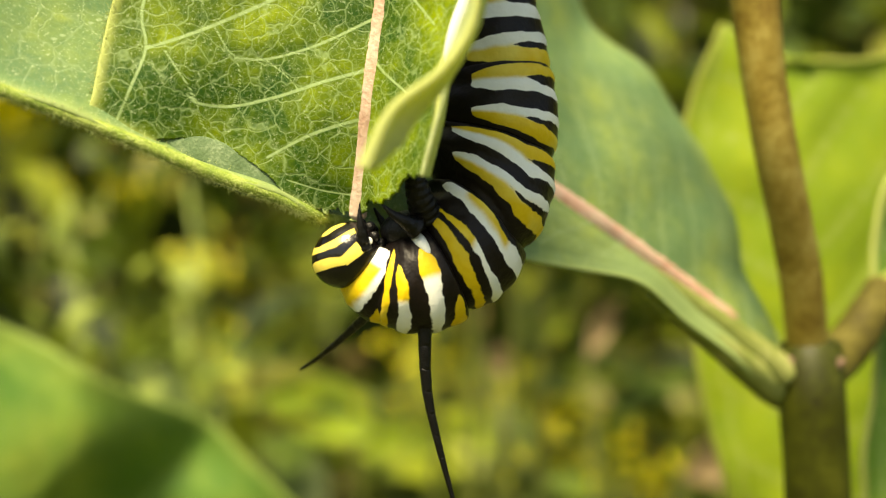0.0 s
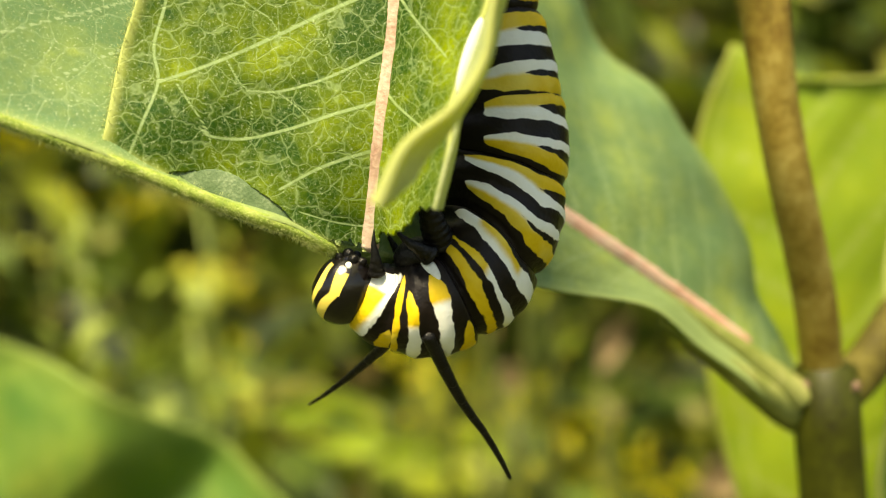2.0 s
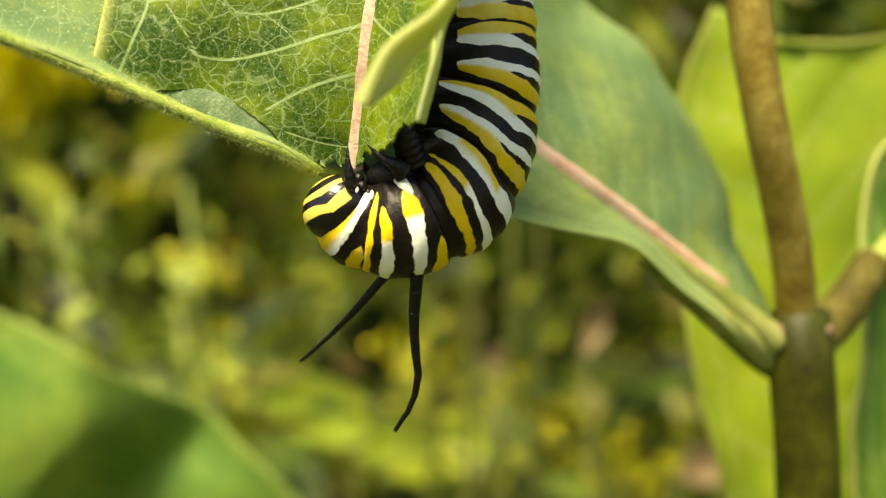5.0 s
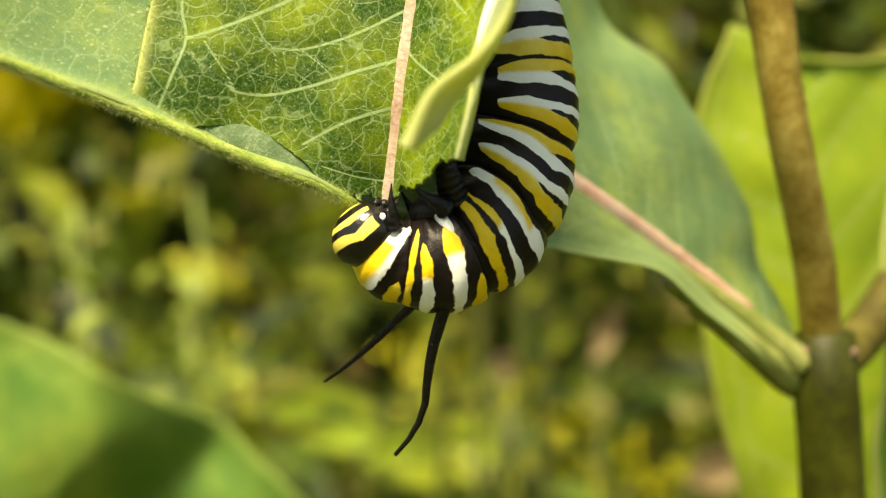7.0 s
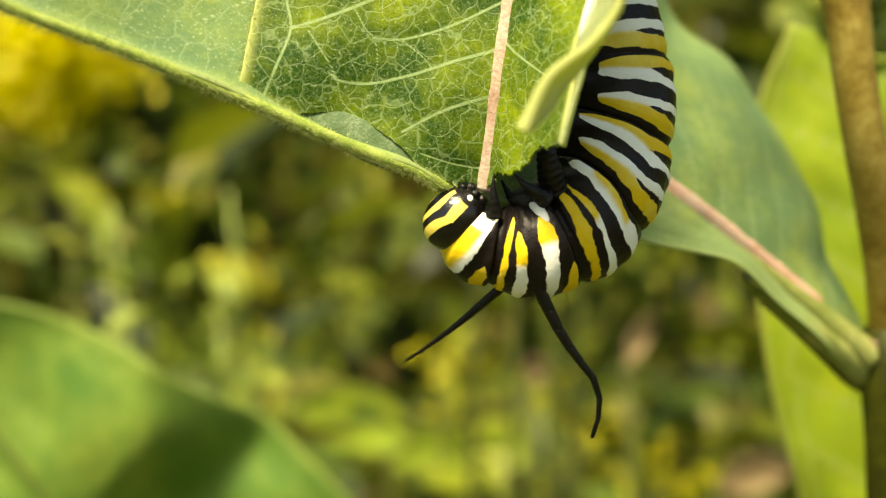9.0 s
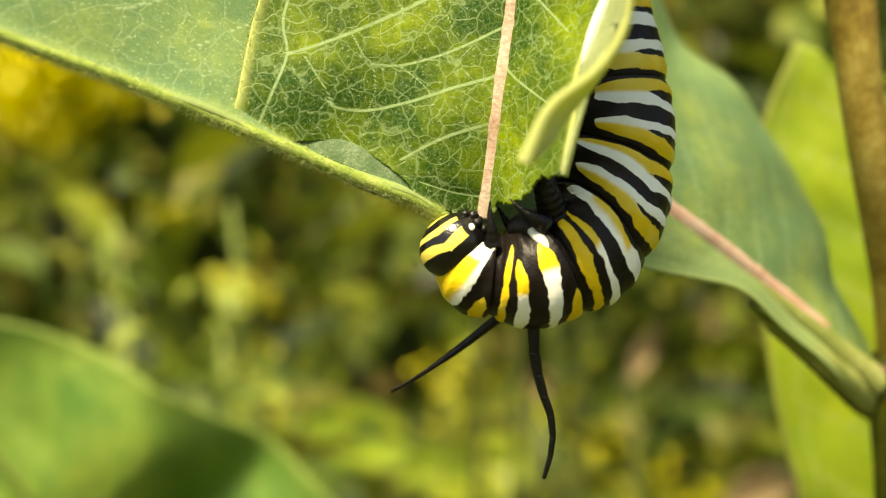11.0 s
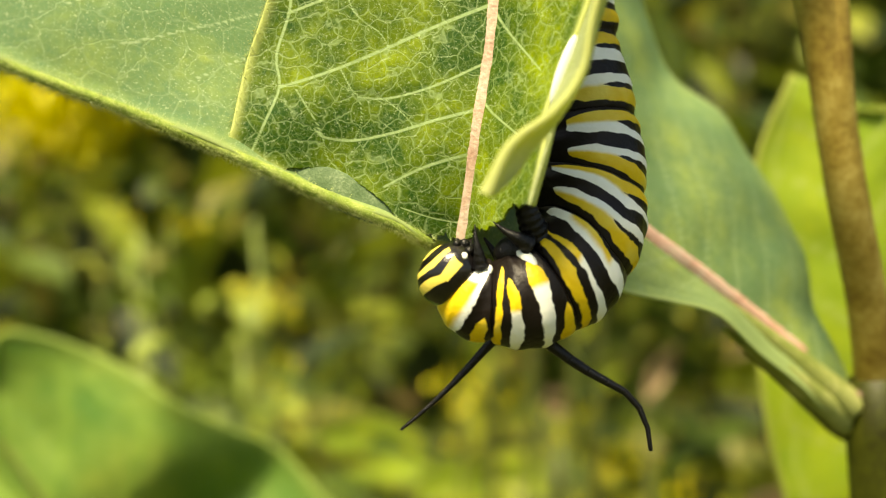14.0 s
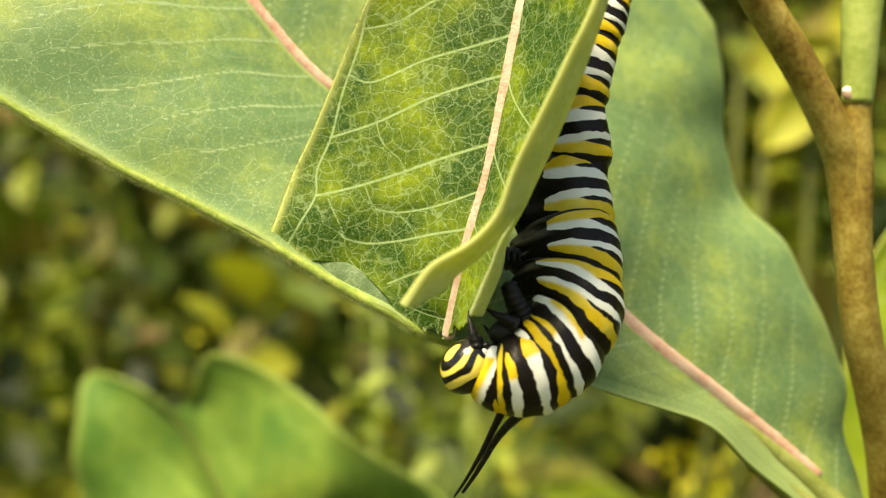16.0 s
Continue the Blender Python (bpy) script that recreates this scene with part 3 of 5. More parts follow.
def strip(name, a, b, s0, s1, span, belly=0.6, rows=70, cols=20, thick=0.42):
    """A strip of leaf between two lines, from s0 to s1 along them; span gives its share of the width."""
    A, B = smooth_line(a, 200), smooth_line(b, 200)
    keep = np.linspace(s0 * 199, s1 * 199, rows)
    A, B = (np.stack([np.interp(keep, np.arange(200), x[:, n]) for n in range(3)], 1) for x in (A, B))
    lim = np.array([span(s) for s in np.linspace(0, 1, rows)])
    u = np.linspace(0, 1, cols)
    w = lim[:, :1] + (lim[:, 1:] - lim[:, :1]) * u[None, :]
    g = A[:, None] + (B - A)[:, None] * w[..., None]
    n = np.cross(np.gradient(g, axis=1), np.gradient(g, axis=0))
    n /= np.maximum(np.linalg.norm(n, axis=2), 1e-9)[..., None]
    g = g + n * (belly * np.sin(w * math.pi))[..., None]
    wide = np.linalg.norm(B - A, axis=1)[:, None]
    edge = np.exp(-(((1 - w) * wide / 0.8) ** 2))
    round_off = np.sqrt(np.clip(1 - (2 * u - 1) ** 8, 0.05, 1))[None, :]
    half = n * ((thick / 2) * round_off * (1 + 0.8 * edge))[..., None]
    verts = np.vstack([(g + half).reshape(-1, 3), (g - half).reshape(-1, 3)])
    idx = np.arange(rows * cols).reshape(rows, cols)
    q = np.stack([idx[:-1, :-1], idx[:-1, 1:], idx[1:, 1:], idx[1:, :-1]], -1).reshape(-1, 4)
    off = rows * cols
    sides = np.vstack([q[:, [k, (k + 1) % 4]] for k in range(4)])
    single = sides[~np.isin(sides[:, 0] * off + sides[:, 1], sides[:, 1] * off + sides[:, 0])]
    rim = np.stack([single[:, 1], single[:, 0], single[:, 0] + off, single[:, 1] + off], -1)
    faces = np.vstack([q, q[:, ::-1] + off, rim])
    uv = np.stack(np.broadcast_arrays(keep[:, None] * 0.15, w * wide), -1).reshape(-1, 2)
    return mesh_from(name, [mm(v) for v in verts], faces.tolist(), np.vstack([uv, uv]), {"edge": np.r_[edge.ravel(), edge.ravel()], "vein": np.zeros(2 * rows * cols)})


def ellipsoid(centre, axes, rings=32, around=48):
    """axes: three vectors in millimetres; the first is the pole that faces forward."""
    a, b, c = (np.array(x, float) for x in axes)
    verts, uv = [], []
    for i in range(rings + 1):
        p = math.pi * i / rings
        for j in range(around):
            t = 2 * math.pi * j / around
            verts.append(mm(np.array(centre) + a * math.cos(p) + math.sin(p) * (b * math.cos(t) + c * math.sin(t))))
            uv.append((i / rings, j / around))
    faces = [(i * around + j, i * around + (j + 1) % around, (i + 1) * around + (j + 1) % around, (i + 1) * around + j) for i in range(rings) for j in range(around)]
    return mesh_from("ellipsoid", verts, faces, uv)




part("folded_margin", strip("folded_margin", B_FOLD, B_FLAP, 0.0, 0.752, lambda s: (0.0, 1.0), rows=220, cols=40), MAT_FLAP, front_leaf, "pale yellow-green leaf margin folded forward")
part("leaf_tongue", strip("leaf_tongue", B_FOLD, B_FLAP, 0.75, 1.0, lambda s: (0.44 + 0.30 * s ** 0.55 + 0.9 * max(s - 0.82, 0.0), 1.0), rows=90, cols=24), MAT_FLAP, front_leaf, "pale tongue at the end of the folded margin")
part("leaf_strand", strip("leaf_strand", B_FOLD, B_FLAP, 0.75, 1.0, lambda s: (0.0, 0.44 - 0.22 * s ** 0.7), rows=90, cols=16), MAT_FLAP, front_leaf, "pale strand hanging from the folded margin")
latex = tagged(part("latex_drop", ellipsoid((0.9, 68.0, 13.6), ((0.75, -0.3, 2.3), (0.45, 0.1, -0.1), (0.0, 0.4, 0.0))), MAT_WHITE), "white latex drop beside the folded leaf margin", "latex drop")

# long leaf behind, from the stem's node to the left
AC_MID = [(33.7, 111.8, -11.7), (27.7, 109.0, -7.4), (22.0, 105.5, -3.5), (16.0, 101.0, 0.4), (9.7, 97.0, 4.3), (-9.7, 89.5, 17.1), (-24.6, 82.5, 25.1), (-32.8, 78.5, 32.4), (-40.7, 75.0, 40.1), (-52.0, 70.0, 50.0)]
AC_LOW = [(32.4, 110.5, -14.3), (25.3, 103.5, -8.9), (20.8, 99.5, -5.9), (16.9, 97.0, -3.1), (13.1, 95.0, -1.9), (7.3, 91.0, -1.0), (-1.2, 84.0, 0.6), (-8.4, 76.3, 2.3), (-10.8, 75.0, 3.4), (-14.7, 73.8, 4.8), (-22.2, 71.8, 7.9), (-29.9, 69.0, 10.8), (-36.1, 66.2, 12.9), (-45.7, 62.0, 17.0), (-59.9, 56.0, 24.0)]
AC_UP = [(33.4, 112.0, -8.8), (30.6, 115.0, -2.3), (29.7, 117.5, 5.2), (22.5, 119.0, 17.7), (14.5, 120.0, 26.0), (11.1, 120.0, 41.4), (7.2, 119.0, 48.1), (-10.3, 112.0, 62.9), (-29.5, 100.0, 67.5), (-50.0, 85.0, 66.0)]
back_leaf = empty("milkweed_leaf", (33.7, 111.5, -9.7), "broad grey-green milkweed leaf growing from the stem node", "leaf")
part("blade", leaf_blade("blade", AC_MID, AC_UP, AC_LOW, 260, 70, thick=0.4, spacing=4.4, slope=0.55, right_slope=0.85, loop_share=0.25, sag=-1.1, relief=0.12, vein_width=0.24, edge_width=0.5, seed=4, gutter=0.75, lit_base=34.0), MAT_LEAF_BACK, back_leaf)
rib("midrib", AC_MID[1:], 1.45, 1.0, MAT_MIDRIB, back_leaf, lift=(0, 0.7, 0.0), sides=20, count=200, wobble=0.03, flat=0.5, label="pink leaf midrib")
# patch added in the bite to stand for the back leaf as lit there
part("bite_patch", ellipsoid((-14.4, 74.78, 5.5), ((0.02, -0.22, 0.10), (4.0, 0.6, -1.9), (0.5, 0.1, 1.25)), 24, 40), MAT_BITE_PATCH, back_leaf, "added grey-green patch in the bite, for the lit leaf behind")
RIM = smooth_line(AC_LOW, 400)[165:]
rib("rolled_margin", RIM[::8] + np.array((0, 0.25, -0.02)), 0.50, 0.30, MAT_RIM, back_leaf, (0, 0, 0), 18, 300, 0.035, label="yellow-green downy rolled leaf margin")


def hairs(name, line, count, reach, seed, spread=0.55):
    """Short downy hairs along a line, as thin three-sided spikes."""
    rng = np.random.default_rng(seed)
    verts, faces = [], []
    for _ in range(count):
        c = line[rng.integers(len(line))] + rng.normal(0, 0.12, 3)
        d = rng.normal(0, 1, 3) + np.array((0, -0.5, -0.8))
        d /= np.linalg.norm(d)
        c = c + d * spread
        e = np.cross(d, (0.3, 0.9, 0.1))
        e /= np.linalg.norm(e)
        f = np.cross(d, e)
        k, r = len(verts), 0.022
        verts += [mm(c + r * e), mm(c - 0.5 * r * e + 0.87 * r * f), mm(c - 0.5 * r * e - 0.87 * r * f), mm(c + d * reach * rng.uniform(0.5, 1.2) + rng.normal(0, 0.05, 3))]
        faces += [(k, k + 1, k + 3), (k + 1, k + 2, k + 3), (k + 2, k, k + 3)]
    return mesh_from(name, verts, faces)


tagged(part("margin_hairs", hairs("margin_hairs", RIM + np.array((0, 0.25, -0.02)), 11000, 0.34, 6, 0.46), MAT_HAIR, back_leaf), kind="stuff")

tagged(part("margin_hairs", hairs("margin_hairs", smooth_line(B_LEFT[:7], 300), 2600, 0.28, 16, 0.12), MAT_HAIR, front_leaf), kind="stuff")

# ---- stem ----
stem = empty("milkweed_plant", (36.5, 112.0, -10.0), "upright brown-green milkweed plant stem with a swollen node", "plant")
STEM_UP = [(36.5, 112.0, -10.5), (34.3, 108.0, -1.8), (30.3, 102.5, 9.8), (27.2, 99.8, 23.3), (25.2, 98.0, 28.3), (21.4, 95.5, 34.0), (16.4, 92.0, 40.0), (11.0, 88.0, 47.0), (4.0, 84.0, 56.0)]
rib("upper_stem", STEM_UP, 2.05, 1.75, MAT_STEM, stem, (-0.1, 0, 0), 28, 110, 0.006)
rib("fork_stem", [(29.3, 101.6, 12.0), (28.2, 100.2, 18.0), (27.5, 99.3, 24.9), (26.7, 98.8, 30.0), (26.4, 98.6, 33.2)], 1.6, 1.45, MAT_STEM, stem, (0.5, 0, 0), 24, 50, 0.008)
rib("side_shoot", [(26.6, 98.5, 31.8), (26.5, 98.3, 34.0), (26.2, 98.0, 37.0), (25.9, 97.8, 41.0), (25.1, 97.5, 52.0)], 1.55, 2.6, MAT_SHOOT, stem, (0.4, 0, 0), 24, 60, 0.006, label="pale green side shoot")
part("leaf_scar", ellipsoid((26.5, 97.32, 32.5), ((0, -0.30, 0.05), (1.15, 0, 0.05), (0, 0.1, 0.75))), MAT_SCAR, stem, "whitish pink leaf scar")
part("latex_bead", ellipsoid((26.2, 97.22, 32.8), ((0, -0.22, 0.05), (0.85, 0, 0.1), (0.1, 0.05, 0.42))), MAT_WHITE, stem, "white bead of latex on the scar")
STALK = [(18.5, 101.0, -3.9), (20.9, 102.0, -5.6), (25.3, 105.2, -8.3), (29.7, 108.8, -11.2), (33.4, 112.4, -13.4), (37.0, 114.6, -14.6)]
STEM_LOW = [(36.4, 112.0, -9.6), (37.1, 112.5, -18.1), (38.1, 114.0, -29.9), (40.0, 118.0, -80.0), (42.0, 125.0, -300.0), (44.0, 130.0, -705.0)]
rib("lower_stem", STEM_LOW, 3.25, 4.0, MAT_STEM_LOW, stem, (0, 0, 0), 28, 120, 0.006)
rib("leaf_stalk", STALK, 0.3, 2.1, MAT_WING, stem, (0, 0.3, -0.35), 24, 60, 0.01, label="pale green winged leaf stalk")
# dark tube added below the stalk: its shaded underside, put into colour
rib("stalk_under_shade", [(p[0], p[1] + 0.8, p[2] - 0.85) for p in STALK[1:]], 0.3, 1.9, MAT_STEM_LOW, stem, (0, 0, 0), 24, 60, 0.01, label="dark olive tube for the shaded underside of the leaf stalk")
rib("leaf_stalk", [(37.5, 112.5, -12.4), (41.8, 116.0, -10.0), (45.5, 119.5, -6.6), (47.6, 122.0, -4.6)], 2.5, 2.0, MAT_SIDE_STALK, stem, (0, 0, 0), 24, 30, 0.01)
rib("stalk_top", [(p[0], p[1] - 0.5, p[2] - 0.55) for p in AC_MID[:4]], 1.75, 0.35, MAT_WING, stem, (0, 0, 0), 24, 60, 0.012, label="pale green downy top of the leaf stalk")
for at, r in (((34.2, 110.0, -10.9), 0.6), ((36.0, 109.15, -11.5), 0.4), ((38.3, 109.8, -11.2), 0.85)):
    part("node_scar", ellipsoid(at, ((r * 1.2, 0, 0.25), (0, r * 0.55, 0), (-0.2, 0, r * 0.7)), 14, 18), MAT_SCAR, stem, "dusky pink scar at the node")

# pale leaf behind the stem
pale_leaf = empty("milkweed_leaf", (45, 150, -40), "pale yellow-green milkweed leaf behind the stem", "leaf")
D_MID = [(48.0, 152.0, -60.0), (50.0, 152.0, -30.0), (49.0, 151.0, 0.0), (40.0, 150.0, 29.0)]
D_LEFT = [(46.0, 150.0, -60.0), (37.0, 149.0, -30.0), (33.0, 149.0, -12.0), (31.5, 149.0, 10.0), (33.0, 149.5, 20.0), (37.0, 150.0, 30.0)]
D_RIGHT = [(50.0, 154.0, -60.0), (75.0, 156.0, -30.0), (78.0, 156.0, 0.0), (70.0, 154.0, 25.0), (55.0, 152.0, 25.5), (44.0, 150.0, 25.0)]
part("blade", leaf_blade("blade", D_MID, D_LEFT, D_RIGHT, 90, 30, thick=0.5, spacing=9, sag=1.0, relief=0.3, vein_width=0.4, edge_width=0.5, seed=7), MAT_LEAF_PALE, pale_leaf)
rib("midrib", D_MID, 1.2, 0.5, MAT_PETIOLE, pale_leaf, (0, 0.6, 0))
rib("leaf_stalk", [(48.0, 152.0, -58.0), (46.0, 148.0, -75.0), (41.0, 122.0, -100.0)], 1.5, 2.0, MAT_PETIOLE, pale_leaf, (0, 0, 0))

# leaf that rises from the short stalk on the node's other side
side_leaf = empty("milkweed_leaf", (48.0, 123.0, -6.0), "green milkweed leaf with pale margin beside the node", "leaf")
G_MID = [(47.2, 122.5, -5.6), (51.9, 126.0, -1.6), (57.1, 129.0, 4.1), (64.2, 132.0, 10.4), (75.0, 136.0, 18.0)]
G_UP = [(46.9, 122.8, -5.0), (47.4, 124.0, 1.0), (49.4, 125.0, 7.9), (56.0, 127.0, 12.0), (74.0, 134.0, 20.0)]
G_LOW = [(47.4, 122.0, -7.1), (46.5, 122.0, -15.5), (45.5, 122.0, -24.7), (50.0, 124.0, -36.0), (72.0, 130.0, -10.0)]
part("blade", leaf_blade("blade", G_MID, G_UP, G_LOW, 90, 30, thick=0.4, spacing=5, sag=0.5, relief=0.15, vein_width=0.25, edge_width=0.9, seed=12), MAT_LEAF_SIDE, side_leaf)
rib("midrib", G_MID, 1.4, 0.6, MAT_PETIOLE, side_leaf, (0, -0.4, 0))
for at, r in (((50.7, 121.6, 5.6), 0.8), ((51.2, 121.4, -0.9), 1.5)):
    tagged(part("latex_drop", ellipsoid(at, ((r * 0.8, 0, 0.1), (0, r * 0.6, 0), (-0.1, 0, r)), 16, 22), MAT_WHITE), "white latex drop on the leaf beside the node", "latex drop")

# notched leaf low down, further off
low_leaf = empty("notched_leaf", (-70, 222, -80), "bright green notched leaf hanging lower down", "leaf")
E_MID = [(-60.0, 225.0, -110.0), (-80.0, 224.0, -70.0), (-100.0, 222.0, -40.0), (-113.0, 221.8, -27.0)]
E_LEFT = [(-75.0, 225.0, -110.0), (-122.0, 224.0, -80.0), (-135.0, 222.0, -50.0), (-137.0, 221.8, -34.0), (-138.0, 221.8, -22.0), (-124.0, 221.8, -22.5), (-116.0, 221.8, -26.0)]
E_RIGHT = [(-45.0, 225.0, -110.0), (-25.0, 224.0, -70.0), (-45.0, 222.0, -42.0), (-62.0, 221.8, -30.0), (-80.0, 221.8, -18.5), (-102.8, 221.8, -11.5), (-108.0, 221.8, -23.0)]
low_blade = leaf_blade("blade", E_MID, E_LEFT, E_RIGHT, 160, 60, thick=0.5, spacing=16, sag=2.0, relief=0.5, vein_width=0.6, edge_width=1.6, seed=9)
# its right half drops back in a fold, and its face swells
for v in low_blade.vertices:
    x, z = v.co.x * 1000, (v.co.z - EYE_UP) * 1000
    q = min(max((0.9 * (x + 74) - 0.45 * (z + 34) + 2.5 * math.sin(0.2 * z)) / 22.0, 0.0), 1.0)
    v.co.y += (19 * q * q * (3 - 2 * q) + 2.5 * math.sin(0.11 * x + 1.0) * math.sin(0.13 * z)) / 1000
part("blade", low_blade, MAT_LEAF_LOW, low_leaf, "bright green leaf blade with a fold")
rib("midrib", E_MID, 0.9, 0.3, MAT_STALK, low_leaf, (0, -0.6, 0))
rib("leaf_stalk", [(-60.0, 225.0, -108.0), (-45.0, 228.0, -200.0), (-30.0, 240.0, -702.0)], 1.8, 3.5, MAT_PETIOLE, low_leaf, (0, 0, 0))

# ---- caterpillar ----
SPINE = [(-6.5, 77.2, -1.2), (-5.2, 77.2, -1.8), (-2.5, 77.4, -1.9), (0.1, 77.8, -0.9), (2.0, 78.4, 1.0), (3.3, 79.2, 3.9), (4.0, 80.2, 7.7), (4.1, 81.0, 11.3), (3.6, 81.5, 15.0), (3.1, 81.8, 18.2), (2.5, 82.0, 21.4), (1.7, 82.0, 25.0), (1.5, 82.6, 28.6), (2.0, 83.4, 33.0), (2.6, 84.4, 38.0), (3.0, 85.5, 43.0)]
RADII = [2.55, 3.05, 3.7, 4.06, 4.17, 4.19, 3.99, 3.83, 3.62, 3.4, 3.2, 3.05, 2.95, 2.8, 2.6, 2.1]
BODY = smooth_line([(*p, r) for p, r in zip(SPINE, RADII)], 400)
BODY_LENGTH = float(np.linalg.norm(np.diff(BODY[:, :3], axis=0), axis=1).sum())
# borders of the segments, as fractions of the body's length from the neck to the tail
BORDERS = [-0.022, 0.0415, 0.122, 0.189, 0.285, 0.400, 0.532, 0.658, 0.788, 0.880, 0.930, 0.970, 1.0]
caterpillar = empty("caterpillar", (4.0, 80.0, 18.0), "plump black, white and yellow striped caterpillar feeding on the leaf", "caterpillar")


def body_frame(f):
    """Centre, radius, back, side and along at the fraction f of the body."""
    x = f * (len(BODY) - 1)
    k = min(max(int(x), 0), len(BODY) - 2)
    c = BODY[k] + (BODY[k + 1] - BODY[k]) * (x - k)
    lo, hi = max(k - 6, 0), min(k + 7, len(BODY) - 1)
    along = BODY[hi, :3] - BODY[lo, :3]
    along /= np.linalg.norm(along)
    side = np.array([0.0, -1.0, 0.0])
    side -= along * (side @ along)
    side /= np.linalg.norm(side)
    back = np.cross(along, side)
    return c[:3], c[3] + 18.0 * min(f, 0.0), back, side, along


# levels round the body, from the back (0) to the belly (1), at which the borders of a band are given
LEVELS = (0.1, 0.3, 0.5, 0.7)
# bands of the three front segments: borders towards the head and the tail, where the band begins and ends round the body, colour
COLLAR_BANDS = [
    ((-0.05, -0.05, -0.05, -0.05), (0.013, 0.017, 0.025, 0.038), -1, 0.76, ("edge", 0.007, 0.60)),
    ((0.024, 0.029, 0.034, 0.037), (0.036, 0.038, 0.039, 0.039), -1, 0.36, ("Y",)),
]
FORE_BANDS = [
    ((0.042, 0.042, 0.0425, 0.0475), (0.0495, 0.0495, 0.051, 0.056), -1, 0.76, ("Y",)),
    ((0.058, 0.059, 0.0565, 0.053), (0.068, 0.072, 0.070, 0.060), -1, 0.66, ("turn", 0.38)),
    ((0.087, 0.088, 0.086, 0.084), (0.096, 0.101, 0.108, 0.110), -1, 0.68, ("turn", 0.50)),
    ((0.104, 0.113, 0.124, 0.124), (0.117, 0.1205, 0.121, 0.121), -1, 0.36, ("Y",)),
]
HIND_BANDS = [
    ((0.1245, 0.1255, 0.126, 0.130), (0.131, 0.135, 0.139, 0.141), -1, 0.84, ("Y",)),
    ((0.139, 0.141, 0.146, 0.1455), (0.147, 0.150, 0.153, 0.152), -1, 0.86, ("turn", 0.48)),
    ((0.165, 0.165, 0.167, 0.170), (0.176, 0.180, 0.184, 0.184), -1, 0.80, ("rear", 0.32, 0.62)),
]


def hind_bands(a, b, end):
    """The bands of one hind segment: yellow beside each crease, then white, then black in the middle."""
    at = lambda *u: tuple(a + (b - a) * x for x in u)
    return [(at(0.09, 0.07, 0.09, 0.13), at(0.42, 0.40, 0.39, 0.40), -1, end, ("split", at(0.27, 0.27, 0.27, 0.27), 1)),
            (at(0.59, 0.57, 0.58, 0.60), at(0.93, 0.93, 0.92, 0.88), -1, end, ("split", at(0.75, 0.75, 0.75, 0.75), -1))]


def band_fields(bands, q, v):
    """How deep a point of the skin lies inside a pale band, and inside its yellow part, in millimetres."""
    pale, hue = -3.0, 0.0
    for front, rear, start, end, kind in bands:
        a, b = float(np.interp(v, LEVELS, front)), float(np.interp(v, LEVELS, rear))
        d = min(q - a, b - q) * BODY_LENGTH - 0.4 * max((v - end + 0.12) / 0.12, 0.0) ** 2
        d = min(d, (end - v) * 12, (v - start) * 12)
        h = 2.0 if kind[0] == "Y" else -2.0
        if kind[0] == "turn":
            h = (v - kind[1]) * 9
        elif kind[0] == "edge":
            h = min((b - kind[1] * (1.0 if v < kind[2] else 0.4) - q) * BODY_LENGTH, (kind[2] - v) * 12)
        elif kind[0] == "rear":
            h = min((q - 0.5 * a - 0.5 * b) * BODY_LENGTH, (v - kind[1]) * 9, (kind[2] - v) * 9)
        elif kind[0] == "split":
            c = float(np.interp(v, LEVELS, kind[1]))
            h = kind[2] * (c - q) * BODY_LENGTH
            d = min(d, abs(c - q) * BODY_LENGTH - 0.36 * (1 - (v / 0.40) ** 2))
        if d > pale:
            pale, hue = d, h
    return pale, hue


def crease_slant(q, v):
    """The folds of the bent fore body run towards the tail on its belly side."""
    rise = min(max((q - 0.13) / 0.05, 0.0), 1.0) * min(max((0.33 - q) / 0.07, 0.0), 1.0)
    return 0.095 * rise * min(max(v - 0.34, 0.0), 0.40)


def body_segment(k):
    a, b = BORDERS[k], BORDERS[k + 1]
    bands = (COLLAR_BANDS, FORE_BANDS, HIND_BANDS)[k] if k < 3 else hind_bands(a, b, 0.71 if k == 3 else 0.62)
    rings, around, under = 50, 96, 5
    verts, pale, hue = [], [], []
    for i in range(rings + 1):
        # the first rings slip under the segment before
        f = max(i - under, 0) / (rings - under)
        q = a + (b - a) * f - (0.0035 * max(under - i, 0) if k else 0.0)
        puff = 0.885 + 0.135 * math.sin(math.pi * f) ** 0.40 - 0.012 * max(under - i, 0) + 0.010 * math.cos(2 * math.pi * 3 * f + 0.6 * k)
        for j in range(around):
            t = 2 * math.pi * j / around
            v = abs(math.pi - abs(t - math.pi)) / math.pi
            at = q + crease_slant(q, v)
            c, r, back, side, along = body_frame(at)
            deep = 1.0 + 0.55 * min(max((at - 0.20) / 0.12, 0.0), 1.0)
            fold = 1 + 0.024 * math.sin(11 * f + 3 * math.sin(2 * t + k)) * (0.4 + v)
            d = math.cos(t) * back * (1.0 if v < 0.5 else deep) + math.sin(t) * side * 0.97
            p, h = band_fields(bands, q, v)
            swell = 1 + 0.016 * min(max(p / 0.4, -1.0), 1.0)
            verts.append(mm(c + d * r * puff * fold * swell))
            pale.append(p)
            hue.append(h)
    faces = [(i * around + j, i * around + (j + 1) % around, (i + 1) * around + (j + 1) % around, (i + 1) * around + j) for i in range(rings) for j in range(around)]
    for i in (0, rings):
        faces.append(tuple(range(i * around, (i + 1) * around))[:: (-1 if i == 0 else 1)])
    return mesh_from("body_segment", verts, faces, None, {"pale": pale, "hue": hue})


